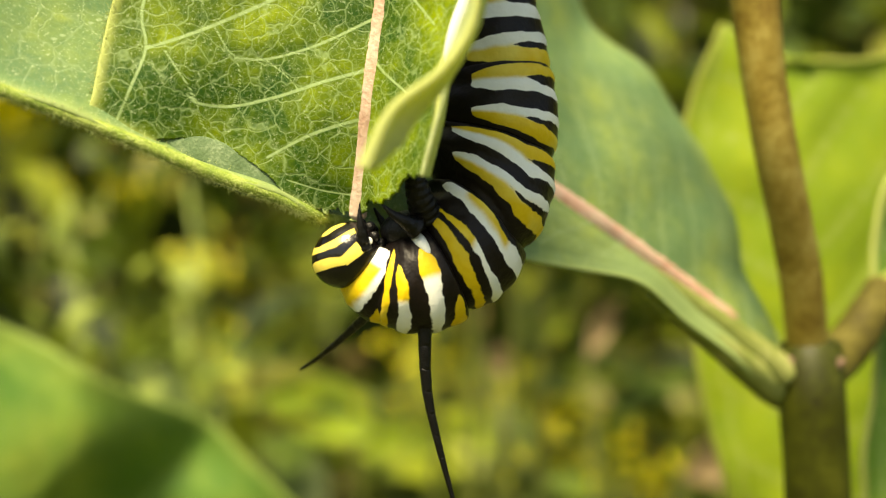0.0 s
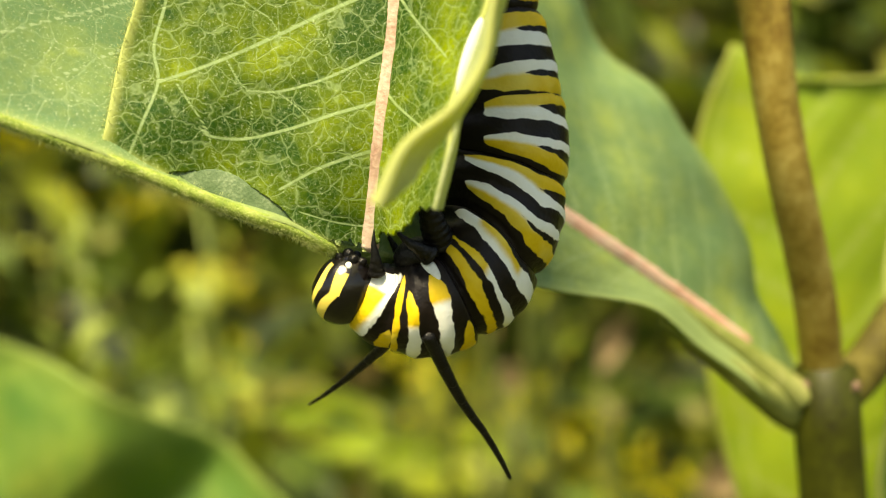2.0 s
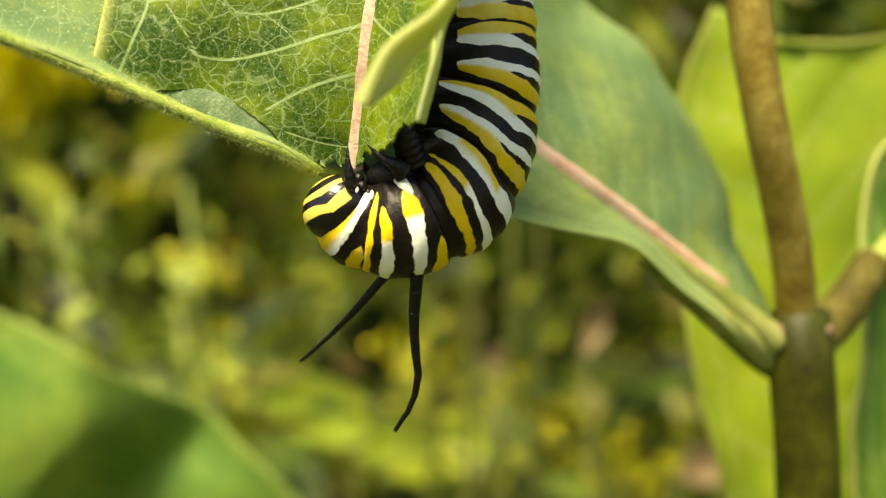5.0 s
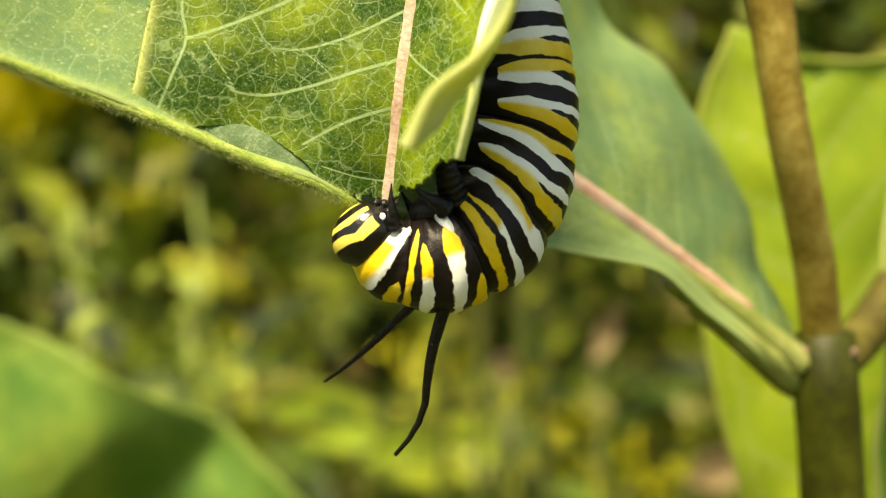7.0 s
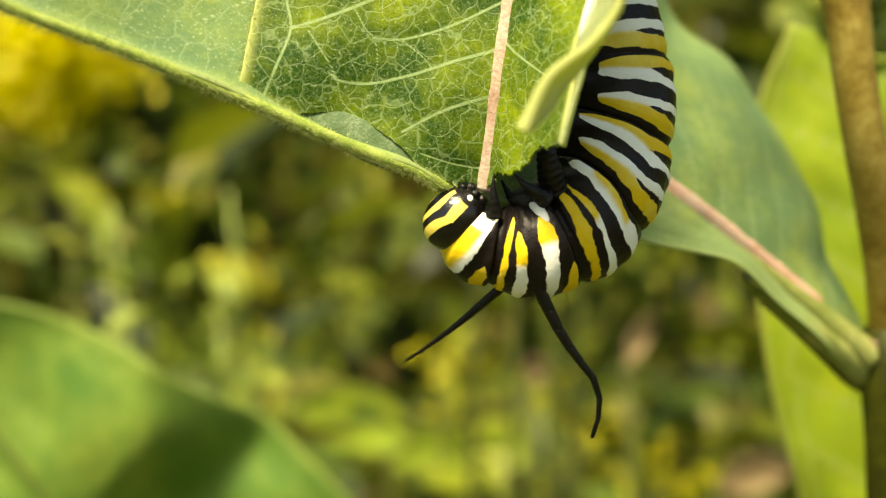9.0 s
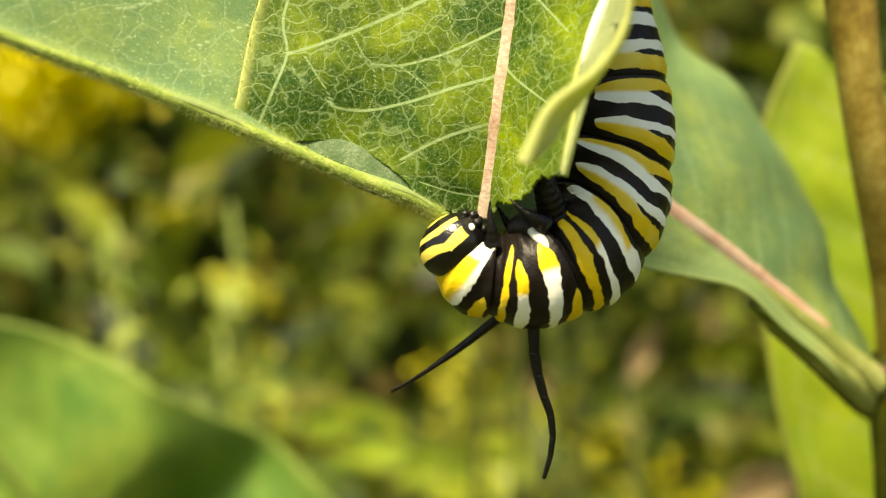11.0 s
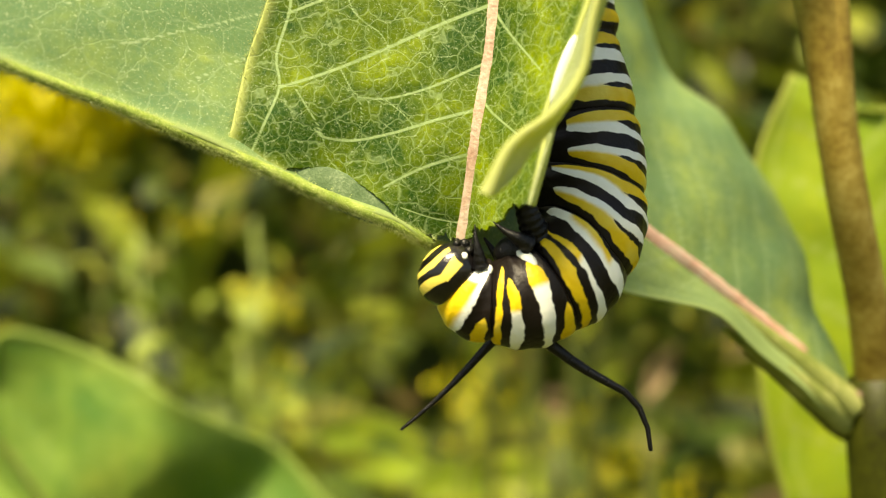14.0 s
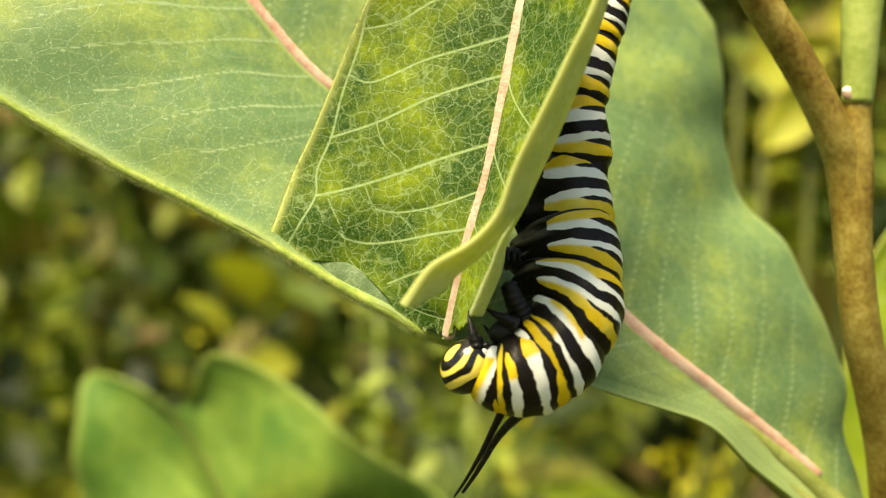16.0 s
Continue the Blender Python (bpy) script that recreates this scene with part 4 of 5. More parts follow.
SEGMENTS = [part("body_segment", body_segment(k), MAT_SKIN, caterpillar) for k in range(len(BORDERS) - 1)]


HEAD_AT = (-6.75, 76.3, -0.45)
head_axis = Vector((-0.58, -0.14, 0.80)).normalized()
head_up = Vector((0.75, -0.15, 0.62))
head_up = (head_up - head_axis * head_up.dot(head_axis)).normalized()
head_side = head_axis.cross(head_up)


def head_ring(d):
    """How far round from the face a place on the head lies; the bands run down towards the mouth."""
    a, s, m = d.dot(head_axis) / 2.15, d.dot(head_side) / 2.15, d.dot(head_up) / 2.5
    return math.hypot(math.atan2(s, a), math.atan2(m, a) * (0.55 if m > 0 else 1.0)) / math.pi


head_mesh = ellipsoid(HEAD_AT, (head_axis * 2.15, head_side * 2.15, head_up * 2.5), 48, 72)
mouth_field = head_mesh.attributes.new("mouth", "FLOAT", "POINT")
mouth_field.data.foreach_set("value", [(v.co - mm(HEAD_AT)).normalized().dot(head_up) for v in head_mesh.vertices])
ring_field = head_mesh.attributes.new("ring", "FLOAT", "POINT")
ring_field.data.foreach_set("value", [head_ring(v.co - mm(HEAD_AT)) for v in head_mesh.vertices])
head_mesh.transform(Matrix.Translation(-mm(HEAD_AT)))
head = part("head", head_mesh, MAT_HEAD, caterpillar, "shiny head with yellow and black bands")
head.location = mm(HEAD_AT)


def on_head(towards, out=1.0):
    """A place on the head capsule, from shares of its face, side and mouth ways."""
    d = Vector(towards).normalized()
    return Vector(HEAD_AT) + (head_axis * 2.15 * d[0] + head_side * 2.15 * d[1] + head_up * 2.5 * d[2]) * out


for way, r in (((0.35, 0.0, 1.0), 0.42), ((0.1, 0.35, 1.0), 0.36), ((0.1, -0.35, 1.0), 0.36), ((0.6, 0.2, 0.9), 0.28), ((0.6, -0.2, 0.9), 0.28), ((-0.2, -0.25, 1.0), 0.34)):
    part("mouthpart", ellipsoid(on_head(way), ((r, 0, 0.1), (0, r, 0), (-0.1, 0, r)), 12, 16), MAT_BLACK, head, "glossy black mouthpart")


def skin_patch(name, f, v, long, wide, slant, parent, label):
    """A flat white spot that follows the skin: f along the body, v round it, sizes in millimetres."""
    rings, around = 5, 18
    c, r, back, side, along = body_frame(f)
    verts = []
    for i in range(rings + 1):
        q = i / rings
        for j in range(around):
            t = 2 * math.pi * j / around
            a, b = long * q * math.cos(t) * (1 + 0.18 * math.cos(2 * t + slant)), wide * q * math.sin(t) * (1 + 0.15 * math.sin(t))
            a, b = a * math.cos(slant) - b * math.sin(slant), a * math.sin(slant) + b * math.cos(slant)
            ff = min(max(f + b / BODY_LENGTH, 0.0), 1.0)
            c2, r2, back2, side2, along2 = body_frame(ff)
            th = math.pi * v + a / r
            deep = (1.0 + 0.55 * min(max((ff - 0.20) / 0.12, 0.0), 1.0)) if th > math.pi / 2 else 1.0
            d = math.cos(th) * back2 * deep + math.sin(th) * side2 * 0.97
            verts.append(mm(c2 + d * (r2 * 1.0 + 0.10 - 0.22 * q ** 4)))
    faces = [(i * around + j, i * around + (j + 1) % around, (i + 1) * around + (j + 1) % around, (i + 1) * around + j) for i in range(rings) for j in range(around)]
    return part(name, mesh_from(name, verts, faces), MAT_SPOT, parent, label)


for way, r in (((0.15, 0.62, 0.82), 0.27), ((0.15, -0.62, 0.82), 0.27)):
    part("spot", ellipsoid(on_head(way, 0.97), ((r, 0, 0.08), (0, r * 0.7, 0.03), (-0.06, 0.06, r)), 10, 14), MAT_SPOT, head, "small white head spot")


def horn(name, line, r0, r1, parent, material=None, count=24, label=""):
    pts = smooth_line(line, count)
    rad = (r0 + (r1 - r0) * np.linspace(0, 1, count) ** 0.8) * (1 + 0.06 * np.sin(np.linspace(0, 40, count)))
    v, f, uv = tube([mm(p) for p in pts], rad / 1000, 14)
    return part(name, mesh_from(name, v, f, uv), material or MAT_BLACK, parent, label)


LEGS = [
    horn("leg", [(-5.25, 75.0, 0.3), (-5.3, 74.5, 1.3), (-5.42, 74.3, 2.3), (-5.4, 74.2, 3.3)], 0.62, 0.03, caterpillar, label="glossy black jointed leg"),
    horn("leg", [(-1.7, 74.9, 1.6), (-2.5, 74.3, 2.1), (-3.3, 74.1, 2.6), (-4.1, 74.0, 3.35)], 0.78, 0.03, caterpillar, label="glossy black jointed leg"),
    horn("leg", [(-1.0, 76.0, 2.4), (-1.5, 75.0, 3.7), (-1.8, 74.4, 5.0)], 1.15, 0.72, caterpillar, label="glossy black jointed leg"),
    horn("leg", [(-3.4, 78.6, 0.8), (-4.2, 78.4, 2.0), (-4.8, 78.2, 3.0)], 0.6, 0.08, caterpillar, label="glossy black jointed leg"),
]
part("leg_base", ellipsoid((-2.4, 76.2, 1.6), ((1.8, 0, 0.4), (0, 1.05, 0), (-0.3, 0, 1.2))), MAT_BLACK, LEGS[1])
for f, v, long, wide, slant, k in ((0.022, 0.69, 0.75, 0.50, 0.2, 0), (0.036, 0.72, 0.45, 0.26, 0.0, 0), (0.097, 0.735, 1.3, 0.58, -0.35, 1), (0.090, 0.80, 0.80, 0.34, -0.3, 1)):
    skin_patch("spot", f, v, long, wide, slant, SEGMENTS[k], "white spot on the black belly side")
PROLEGS = [horn("proleg", [(0.8, y, z), (-1.4, y - 0.4, z + 0.3), (-2.6, y - 0.6, z + 0.4)], 1.5, 1.0, caterpillar, label="stubby black proleg") for y, z in ((79.4, 9.0), (80.2, 14.0), (80.6, 19.0))]


def tentacle(length, pieces, r0, r1, label):
    """A tentacle of short rigid pieces that turn on one another; the first carries the rest."""
    made, step = [], length / pieces
    for k in range(pieces):
        ra, rb = (r0 + (r1 - r0) * ((k + j) / pieces) ** 0.8 for j in (0, 1))
        n = 9
        z = -np.linspace(-1.3 if k == 0 else -0.02 * step, 1.04 * step, n)
        pts = [(0, 0, q / 1000) for q in z]
        v, f, uv = tube(pts, np.linspace(ra, rb, n) / 1000, 14, wobble=0.02, seed=k)
        made.append(part("tentacle" if k == 0 else "tentacle_joint", mesh_from("tentacle", v, f, uv), MAT_BLACK, None, label if k == 0 else ""))
        made[k].parent = caterpillar if k == 0 else made[0]
    return made


NEAR_PIECES = tentacle(12.6, 8, 0.52, 0.16, "long soft black tentacle")
FAR_PIECES = tentacle(9.6, 6, 0.40, 0.11, "long soft black tentacle")

# ---- ground and background ----
def ground_sheet():
    n = 60
    xs = np.linspace(-1, 1, n)
    v = [(x * abs(x) * 60, y * abs(y) * 60 + 2, 0.03 * noise.noise((x * 9, y * 9, 0))) for y in xs for x in xs]
    f = [(i * n + j, i * n + j + 1, (i + 1) * n + j + 1, (i + 1) * n + j) for i in range(n - 1) for j in range(n - 1)]
    return mesh_from("ground", v, f)


MAT_GROUND = skin_material("meadow_soil", [(0.3, (0.03, 0.035, 0.012)), (0.6, (0.08, 0.09, 0.025)), (0.8, (0.16, 0.14, 0.05))], 3, 0.9, 0.6, 0.2, dist=0.02)
tagged(part("ground", ground_sheet(), MAT_GROUND), "dark meadow ground under the plants", "ground", kind="structure")


def foliage_material(name, *hues, through=0.35):
    m, n, l, p = shader(name)
    g = n.new("ShaderNodeNewGeometry")
    r = ramp(n, [(k / (len(hues) - 1), h) for k, h in enumerate(hues)])
    l.new(g.outputs["Random Per Island"], r.inputs[0])
    l.new(r.outputs[0], p.inputs["Base Color"])
    p.inputs["Roughness"].default_value = 0.55
    tr = n.new("ShaderNodeBsdfTranslucent")
    l.new(r.outputs[0], tr.inputs[0])
    ms = n.new("ShaderNodeMixShader")
    ms.inputs[0].default_value = through
    l.new(p.outputs[0], ms.inputs[1])
    l.new(tr.outputs[0], ms.inputs[2])
    l.new(ms.outputs[0], n["Material Output"].inputs[0])
    return m


# the near-black first tones put the shaded gaps between plants into leaf colour
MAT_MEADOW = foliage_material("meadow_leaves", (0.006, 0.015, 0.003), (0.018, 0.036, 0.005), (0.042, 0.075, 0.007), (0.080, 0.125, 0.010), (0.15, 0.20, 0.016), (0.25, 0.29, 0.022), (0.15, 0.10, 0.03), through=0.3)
MAT_FLOWER = foliage_material("yellow_flowers", (0.52, 0.44, 0.006), (0.66, 0.60, 0.012), (0.74, 0.72, 0.04), through=0.3)


def scatter_leaves(count, place, size, seed):
    """Many small folded leaves, each a strip of six vertices."""
    rng = np.random.default_rng(seed)
    verts, faces = [], []
    for _ in range(count):
        p, s = place(rng), size(rng)
        m = Euler((rng.uniform(-1.2, 1.2), rng.uniform(-0.6, 0.6), rng.uniform(0, 6.28))).to_matrix()
        k = len(verts)
        for q in ((0, 0, 0), (0.22, 0.35, 0.06), (0.2, 0.7, 0.04), (0, 1, -0.1), (-0.2, 0.7, 0.04), (-0.22, 0.35, 0.06), (0, 0.5, 0)):
            verts.append(Vector(p) + m @ (Vector(q) * s))
        faces += [(k, k + 1, k + 6), (k + 1, k + 2, k + 6), (k + 2, k + 3, k + 6), (k + 3, k + 4, k + 6), (k + 4, k + 5, k + 6), (k + 5, k, k + 6)]
    return mesh_from("leaves", verts, faces)


def meadow_field(plants, leaves, seed, flowers=0):
    """Plants that stand in the meadow: a thin stem each, with leaves up it or small flowers at its top."""
    rng = np.random.default_rng(seed)
    verts, faces, spots = [], [], []
    while len(spots) < plants:
        x, y = rng.uniform(-3.2, 3.2), rng.uniform(-2.6, 2.9)
        if math.hypot(x, y) < 0.95 or (y < 0.6 and rng.random() < 0.72):
            continue
        spots.append((x, y, rng.uniform(0.45, 1.45) if not flowers else rng.uniform(0.35, 0.95), rng.normal(0, 0.06), rng.normal(0, 0.06)))
    for x, y, h, lx, ly in spots:
        k = len(verts)
        for z, r in ((-0.02, 0.003), (h, 0.0012)):
            for a in (0, 2.1, 4.2):
                verts.append((x + lx * z + r * math.cos(a), y + ly * z + r * math.sin(a), z))
        faces += [(k, k + 1, k + 4, k + 3), (k + 1, k + 2, k + 5, k + 4), (k + 2, k, k + 3, k + 5)]

    turn = itertools.cycle(range(plants))

    def place(r):
        x, y, h, lx, ly = spots[next(turn)]
        z = h * r.uniform(0.12, 1.0) if not flowers else h + r.uniform(-0.06, 0.01)
        g = 0.0 if not flowers else 0.02
        return (x + lx * z + r.normal(0, g), y + ly * z + r.normal(0, g), z)

    size = (lambda r: r.uniform(0.04, 0.13)) if not flowers else (lambda r: r.uniform(0.008, 0.020))
    crown = scatter_leaves(plants * (flowers or leaves), place, size, seed + 1)
    stems = mesh_from("stems", verts, faces)
    bm = bmesh.new()
    bm.from_mesh(crown)
    if not flowers:
        bm.from_mesh(stems)
    bm.to_mesh(crown)
    bm.free()
    return crown


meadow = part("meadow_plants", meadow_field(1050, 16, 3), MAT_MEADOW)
tagged(meadow, "dense green meadow plants far behind", "plants", kind="stuff")
flowers = part("meadow_flowers", meadow_field(110, 0, 5, 9), MAT_FLOWER)
tagged(flowers, "small scattered yellow flowers in the meadow", "flowers", kind="stuff")
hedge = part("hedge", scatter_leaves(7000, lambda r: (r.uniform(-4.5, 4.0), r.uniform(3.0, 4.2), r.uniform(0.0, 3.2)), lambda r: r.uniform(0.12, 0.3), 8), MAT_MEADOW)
backwall = []
for j in range(25):
    for i in range(49):
        a = radians(-75 + 150 * i / 48)
        r = 5.2 + 0.5 * noise.noise((i * 0.4, j * 0.5, 0))
        backwall.append((r * math.sin(a), r * math.cos(a), -0.1 + 4.2 * j / 24 + 0.2 * noise.noise((i * 0.7, 3, 0))))
backwall_faces = [(j * 49 + i, j * 49 + i + 1, (j + 1) * 49 + i + 1, (j + 1) * 49 + i) for j in range(24) for i in range(48)]
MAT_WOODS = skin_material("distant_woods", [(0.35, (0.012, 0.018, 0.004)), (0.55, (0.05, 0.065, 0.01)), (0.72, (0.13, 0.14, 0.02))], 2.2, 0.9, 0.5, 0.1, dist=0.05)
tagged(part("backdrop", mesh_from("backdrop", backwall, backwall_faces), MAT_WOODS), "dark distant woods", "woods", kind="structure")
tagged(hedge, "dense dark green hedge behind the meadow", "hedge", kind="stuff")


def goldenrod(at, height, blobs, seed, near=0.72):
    """A flowering stalk: a stem, narrow leaves and a plume of small yellow flowers."""
    at, height = tuple(v * near for v in at), height * near
    root = new("goldenrod")
    foot = Vector((at[0] / 1000, at[1] / 1000, 0))
    root.matrix_basis = Matrix.Translation(foot)
    tagged(root, "tall flowering goldenrod with yellow plumes", "wildflower", "goldenrods in the meadow")
    top = EYE_UP + at[2] / 1000
    line = [foot + Vector((0.01 * math.sin(q * 5), 0, q * top)) for q in np.linspace(0, 1, 12)]
    v, f, uv = tube(line, np.linspace(0.003, 0.0015, 12), 8)
    part("stalk", mesh_from("stalk", v, f, uv), MAT_STALK, root)
    crown = Vector((at[0] / 1000, at[1] / 1000, top))
    part("leaves", scatter_leaves(30, lambda r: tuple(foot + Vector((r.normal(0, 0.02), r.normal(0, 0.02), r.uniform(0.2, 0.95) * top))), lambda r: r.uniform(0.04, 0.08), seed), MAT_MEADOW, root)["kind"] = "stuff"
    part("plume", scatter_leaves(blobs if blobs > 40 else 2 * blobs, lambda r: tuple(crown + Vector((r.normal(0, height), r.normal(0, height), r.normal(0, height * 0.8)))), lambda r: r.uniform(0.008, 0.018) * (1.0 if blobs > 40 else 0.5), seed + 50), MAT_FLOWER, root)["kind"] = "stuff"
    return root


for n, (x, y, z, size, blobs) in enumerate([
    (-483, 1200, 183, 0.030, 260), (-429, 1300, 229, 0.026, 200), (-564, 1400, 280, 0.030, 220), (-610, 1200, 168, 0.03, 240), (-384, 1100, 72, 0.014, 9), (-474, 1250, 150, 0.020, 110),
    (-205, 1000, -21, 0.020, 14), (-16, 1000, -97, 0.024, 26), (65, 1000, -112, 0.02, 22), (90, 900, -150, 0.024, 22), (157, 900, -180, 0.024, 26),
    (-462, 1200, 222, 0.034, 330), (-490, 1230, 190, 0.036, 340), (-420, 1180, 235, 0.026, 200), (-455, 1200, 160, 0.018, 90),
    (-318, 1100, 60, 0.014, 10), (-175, 1000, -93, 0.022, 12)]):
    goldenrod((x, y, z), size, blobs, 100 + n)


def broad_leaf(at, length, wide, turn, seed, label, material=None):
    """A single broad blurred leaf on its own stalk."""
    root = new("meadow_leaf")
    root.matrix_basis = Matrix.Translation(mm(at))
    tagged(root, label, "leaf")
    c, s_ = math.cos(radians(turn)), math.sin(radians(turn))
    mid = [(at[0] + c * length * q, at[1] + 6 * math.sin(3 * q), at[2] + s_ * length * q) for q in (0, 0.33, 0.66, 1)]
    lf = [(p[0] - s_ * wide * k, p[1] - 5, p[2] + c * wide * k) for p, k in zip(mid, (0.05, 0.5, 0.45, 0.02))]
    rt = [(p[0] + s_ * wide * k, p[1] - 3, p[2] - c * wide * k) for p, k in zip(mid, (0.05, 0.5, 0.45, 0.02))]
    part("blade", leaf_blade("blade", mid, lf, rt, 40, 14, thick=0.6, spacing=12, relief=0.4, vein_width=0.6, edge_width=1.0, seed=seed), material or MAT_LEAF_PALE, root)
    v, f, uv = tube([mm(mid[0]), mm((mid[0][0] + 8, mid[0][1] + 10, mid[0][2] - 100)), Vector((mid[0][0] / 1000, mid[0][1] / 1000 + 0.02, 0.0))], [0.0015, 0.002, 0.003], 8)
    part("leaf_stalk", mesh_from("leaf_stalk", v, f, uv), MAT_STALK, root)


broad_leaf((-130, 800, -100), 100, 45, -18, 21, "bright green meadow leaf lit by the sun")
broad_leaf((5, 900, -128), 60, 40, -35, 22, "bright green meadow leaf lit by the sun")
for x, y, z, turn in ((6, 470, 96, 60), (24, 480, 120, 130), (-10, 500, 140, 20), (40, 520, 150, 100)):
    broad_leaf((x, y, z), 46, 20, turn, 30 + x, "yellowing meadow leaf in the sun", MAT_LEAF_YELLOW)
broad_leaf((-60, 780, -140), 70, 36, 10, 23, "bright green meadow leaf lit by the sun")


MAT_DRY = leaf_material("dry_leaf", (0.19, 0.13, 0.06), (0.34, 0.25, 0.13), (0.32, 0.24, 0.13), (0.30, 0.22, 0.12), through=0.2, net=0.3, patch=60, net_strength=0.1)
broad_leaf((62, 480, -46), 28, 8, 62, 24, "dry beige meadow leaf curled upright", MAT_DRY)
broad_leaf((20, 520, -54), 14, 12, 20, 25, "small dry pinkish brown meadow leaf", MAT_DRY)
broad_leaf((118, 560, -112), 42, 20, 15, 26, "dry brown meadow leaf low among the stems", MAT_DRY)
MAT_SPRIG = foliage_material("sprig_leaves", (0.07, 0.12, 0.012), (0.17, 0.24, 0.025), (0.26, 0.33, 0.05), (0.34, 0.34, 0.03), through=0.35)


def sprig(at, seed, spread=0.016):
    """A slim meadow plant: a bowed stem with small leaves all along its upper half."""
    root = new("meadow_plant")
    foot = Vector((at[0] / 1000 + 0.03, at[1] / 1000 + 0.02, 0))
    root.matrix_basis = Matrix.Translation(foot)
    tagged(root, "slim light green meadow plant with small leaves", "plant", "slim plants in the meadow")
    top = mm(at)
    line = [foot.lerp(top, q) + Vector((0.02 * math.sin(q * 3.1), 0, 0)) for q in np.linspace(0, 1, 14)]
    v, f, uv = tube(line, np.linspace(0.0022, 0.0009, 14), 8)
    part("stalk", mesh_from("stalk", v, f, uv), MAT_SHOOT, root)
    place = lambda r: tuple(foot.lerp(top, q := float(r.uniform(0.72, 1.0))) + Vector((0.02 * math.sin(q * 3.1) + r.normal(0, spread), r.normal(0, spread), r.normal(0, 0.006))))
    part("leaves", scatter_leaves(46, place, lambda r: r.uniform(0.009, 0.024), seed), MAT_SPRIG, root)["kind"] = "stuff"


for n, at in enumerate([(-168, 500, 22), (-128, 560, 34), (-205, 600, 20), (-150, 640, -30)]):
    sprig(at, 300 + n)


# bending of the fore body: seconds, turn in degrees, shift in millimetres
BENDS = [
    (0.0, 1.0, 0.3, -1.3, 0.12, -0.51, -0.17), (0.5, 0.5, 0.6, -0.1, 0.21, -0.42, -0.13), (1.0, -0.4, 0.3, 1.3, 0.41, -0.34, -0.11), (1.5, 0.1, 0.3, -1.5, 0.54, 0.02, -0.22),
    (2.0, 1.7, 0.9, -0.1, 0.22, 0.35, 0.15), (2.5, 0.9, 0.3, -0.2, 0.16, -0.12, 0.02), (3.0, 0, 0, 0, 0, 0, 0), (3.5, -3.1, -0.5, 0.0, -0.03, 0.03, -0.10),
    (4.0, -4.1, -1.6, 0.3, -0.29, 0.18, 0.13), (4.5, -2.2, -0.5, 1.5, -0.41, 0.18, 0.16), (7.0, -1.0, 0.6, 0.8, -0.11, 0.27, -0.13), (7.5, 0, 0, 0, 0, 0, 0),
    (8.0, 0.9, 0.9, -0.6, 0.26, -0.29, -0.14), (8.5, 1.4, 1.7, -0.5, 0.48, -0.24, -0.28), (9.0, 1.6, 2.1, -0.8, 0.80, -0.21, -0.27),
    (11.5, -0.1, -0.8, -0.6, -0.31, -0.86, -0.02), (12.0, 1.8, 0.2, -0.7, 0.19, -0.33, 0.11), (12.5, 0, 0, 0, 0, 0, 0), (13.0, -1.4, -1.0, 0.4, -0.17, 0.32, -0.02),
    (13.5, -2.5, -3.2, -0.5, -0.35, 1.00, 0.10), (14.0, -7.3, -6.0, 0.3, -1.08, 0.28, 0.08), (14.5, -9.6, -9.0, 1.8, -1.47, 1.28, 0.71), (15.0, -14.0, -13.2, 5.0, -2.56, 0.58, 0.68),
    (15.5, -13.2, -14.7, 6.0, -2.82, 0.58, 1.25), (16.0, -13.6, -18.3, 4.5, -2.62, 0.10, 1.72),
]
# the head beside the bent neck: seconds, right and up in millimetres, and the way its face looks
HEAD_PLACES = [
    (0.0, 0.30, 0.22, -0.55, -0.30, 0.78), (1.0, 1.1, 0.25, -0.60, -0.26, 0.75), (2.0, -0.85, -0.4, -0.90, -0.02, 0.42), (3.0, -0.45, -0.12, -0.84, -0.05, 0.54),
    (4.5, 0.2, -0.3, -0.58, -0.14, 0.80), (7.5, -0.63, 0.45, -0.66, -0.14, 0.74), (9.0, -1.3, 0.5, -0.72, -0.08, 0.69), (12.5, -1.16, 1.1, -0.58, -0.14, 0.80),
    (13.5, -1.2, 0.84, -0.62, -0.12, 0.77), (14.0, -0.85, 0.55, -0.74, -0.16, 0.65), (14.5, -0.85, 0.45, -0.80, -0.20, 0.57),
    (15.0, -0.01, 0.0, -0.80, -0.36, 0.48), (15.5, 0.16, -0.6, -0.66, -0.62, 0.42), (16.0, 0.5, -0.33, -0.60, -0.70, 0.38),
]
# the two front segments draw back as the head turns: seconds, millimetres
DRAW_BACK = [(0.0, 1.2), (1.0, 1.2), (2.0, 0.6), (3.0, 0.2), (4.0, 0.45), (4.5, 0.8), (7.0, 0.1), (7.5, 0.2), (9.0, -0.8), (12.0, -0.9), (14.0, -0.3), (14.5, 0.2), (15.0, 0.8), (15.5, 1.3), (16.0, 1.5)]
# the trunk stretches: seconds, and shifts towards the tail of six segments behind the second, in millimetres
STRETCH = [(0.0, 0.5, 1.1, 1.0, 0.0, 0.0, 0.0), (3.0, 0.5, 0.9, 0.9, 0.1, 0.0, 0.0), (7.5, 0.3, 0.5, 0.6, -0.2, 0.0, 0.0), (12.5, 0, 0, 0, 0, 0, 0), (14.0, 0, 0, 0, 0.1, 0.1, 0), (15.0, -0.2, -0.1, 0.3, 0.5, 0.4, 0.2), (16.0, -0.4, -0.2, 0.5, 0.9, 0.7, 0.3)]
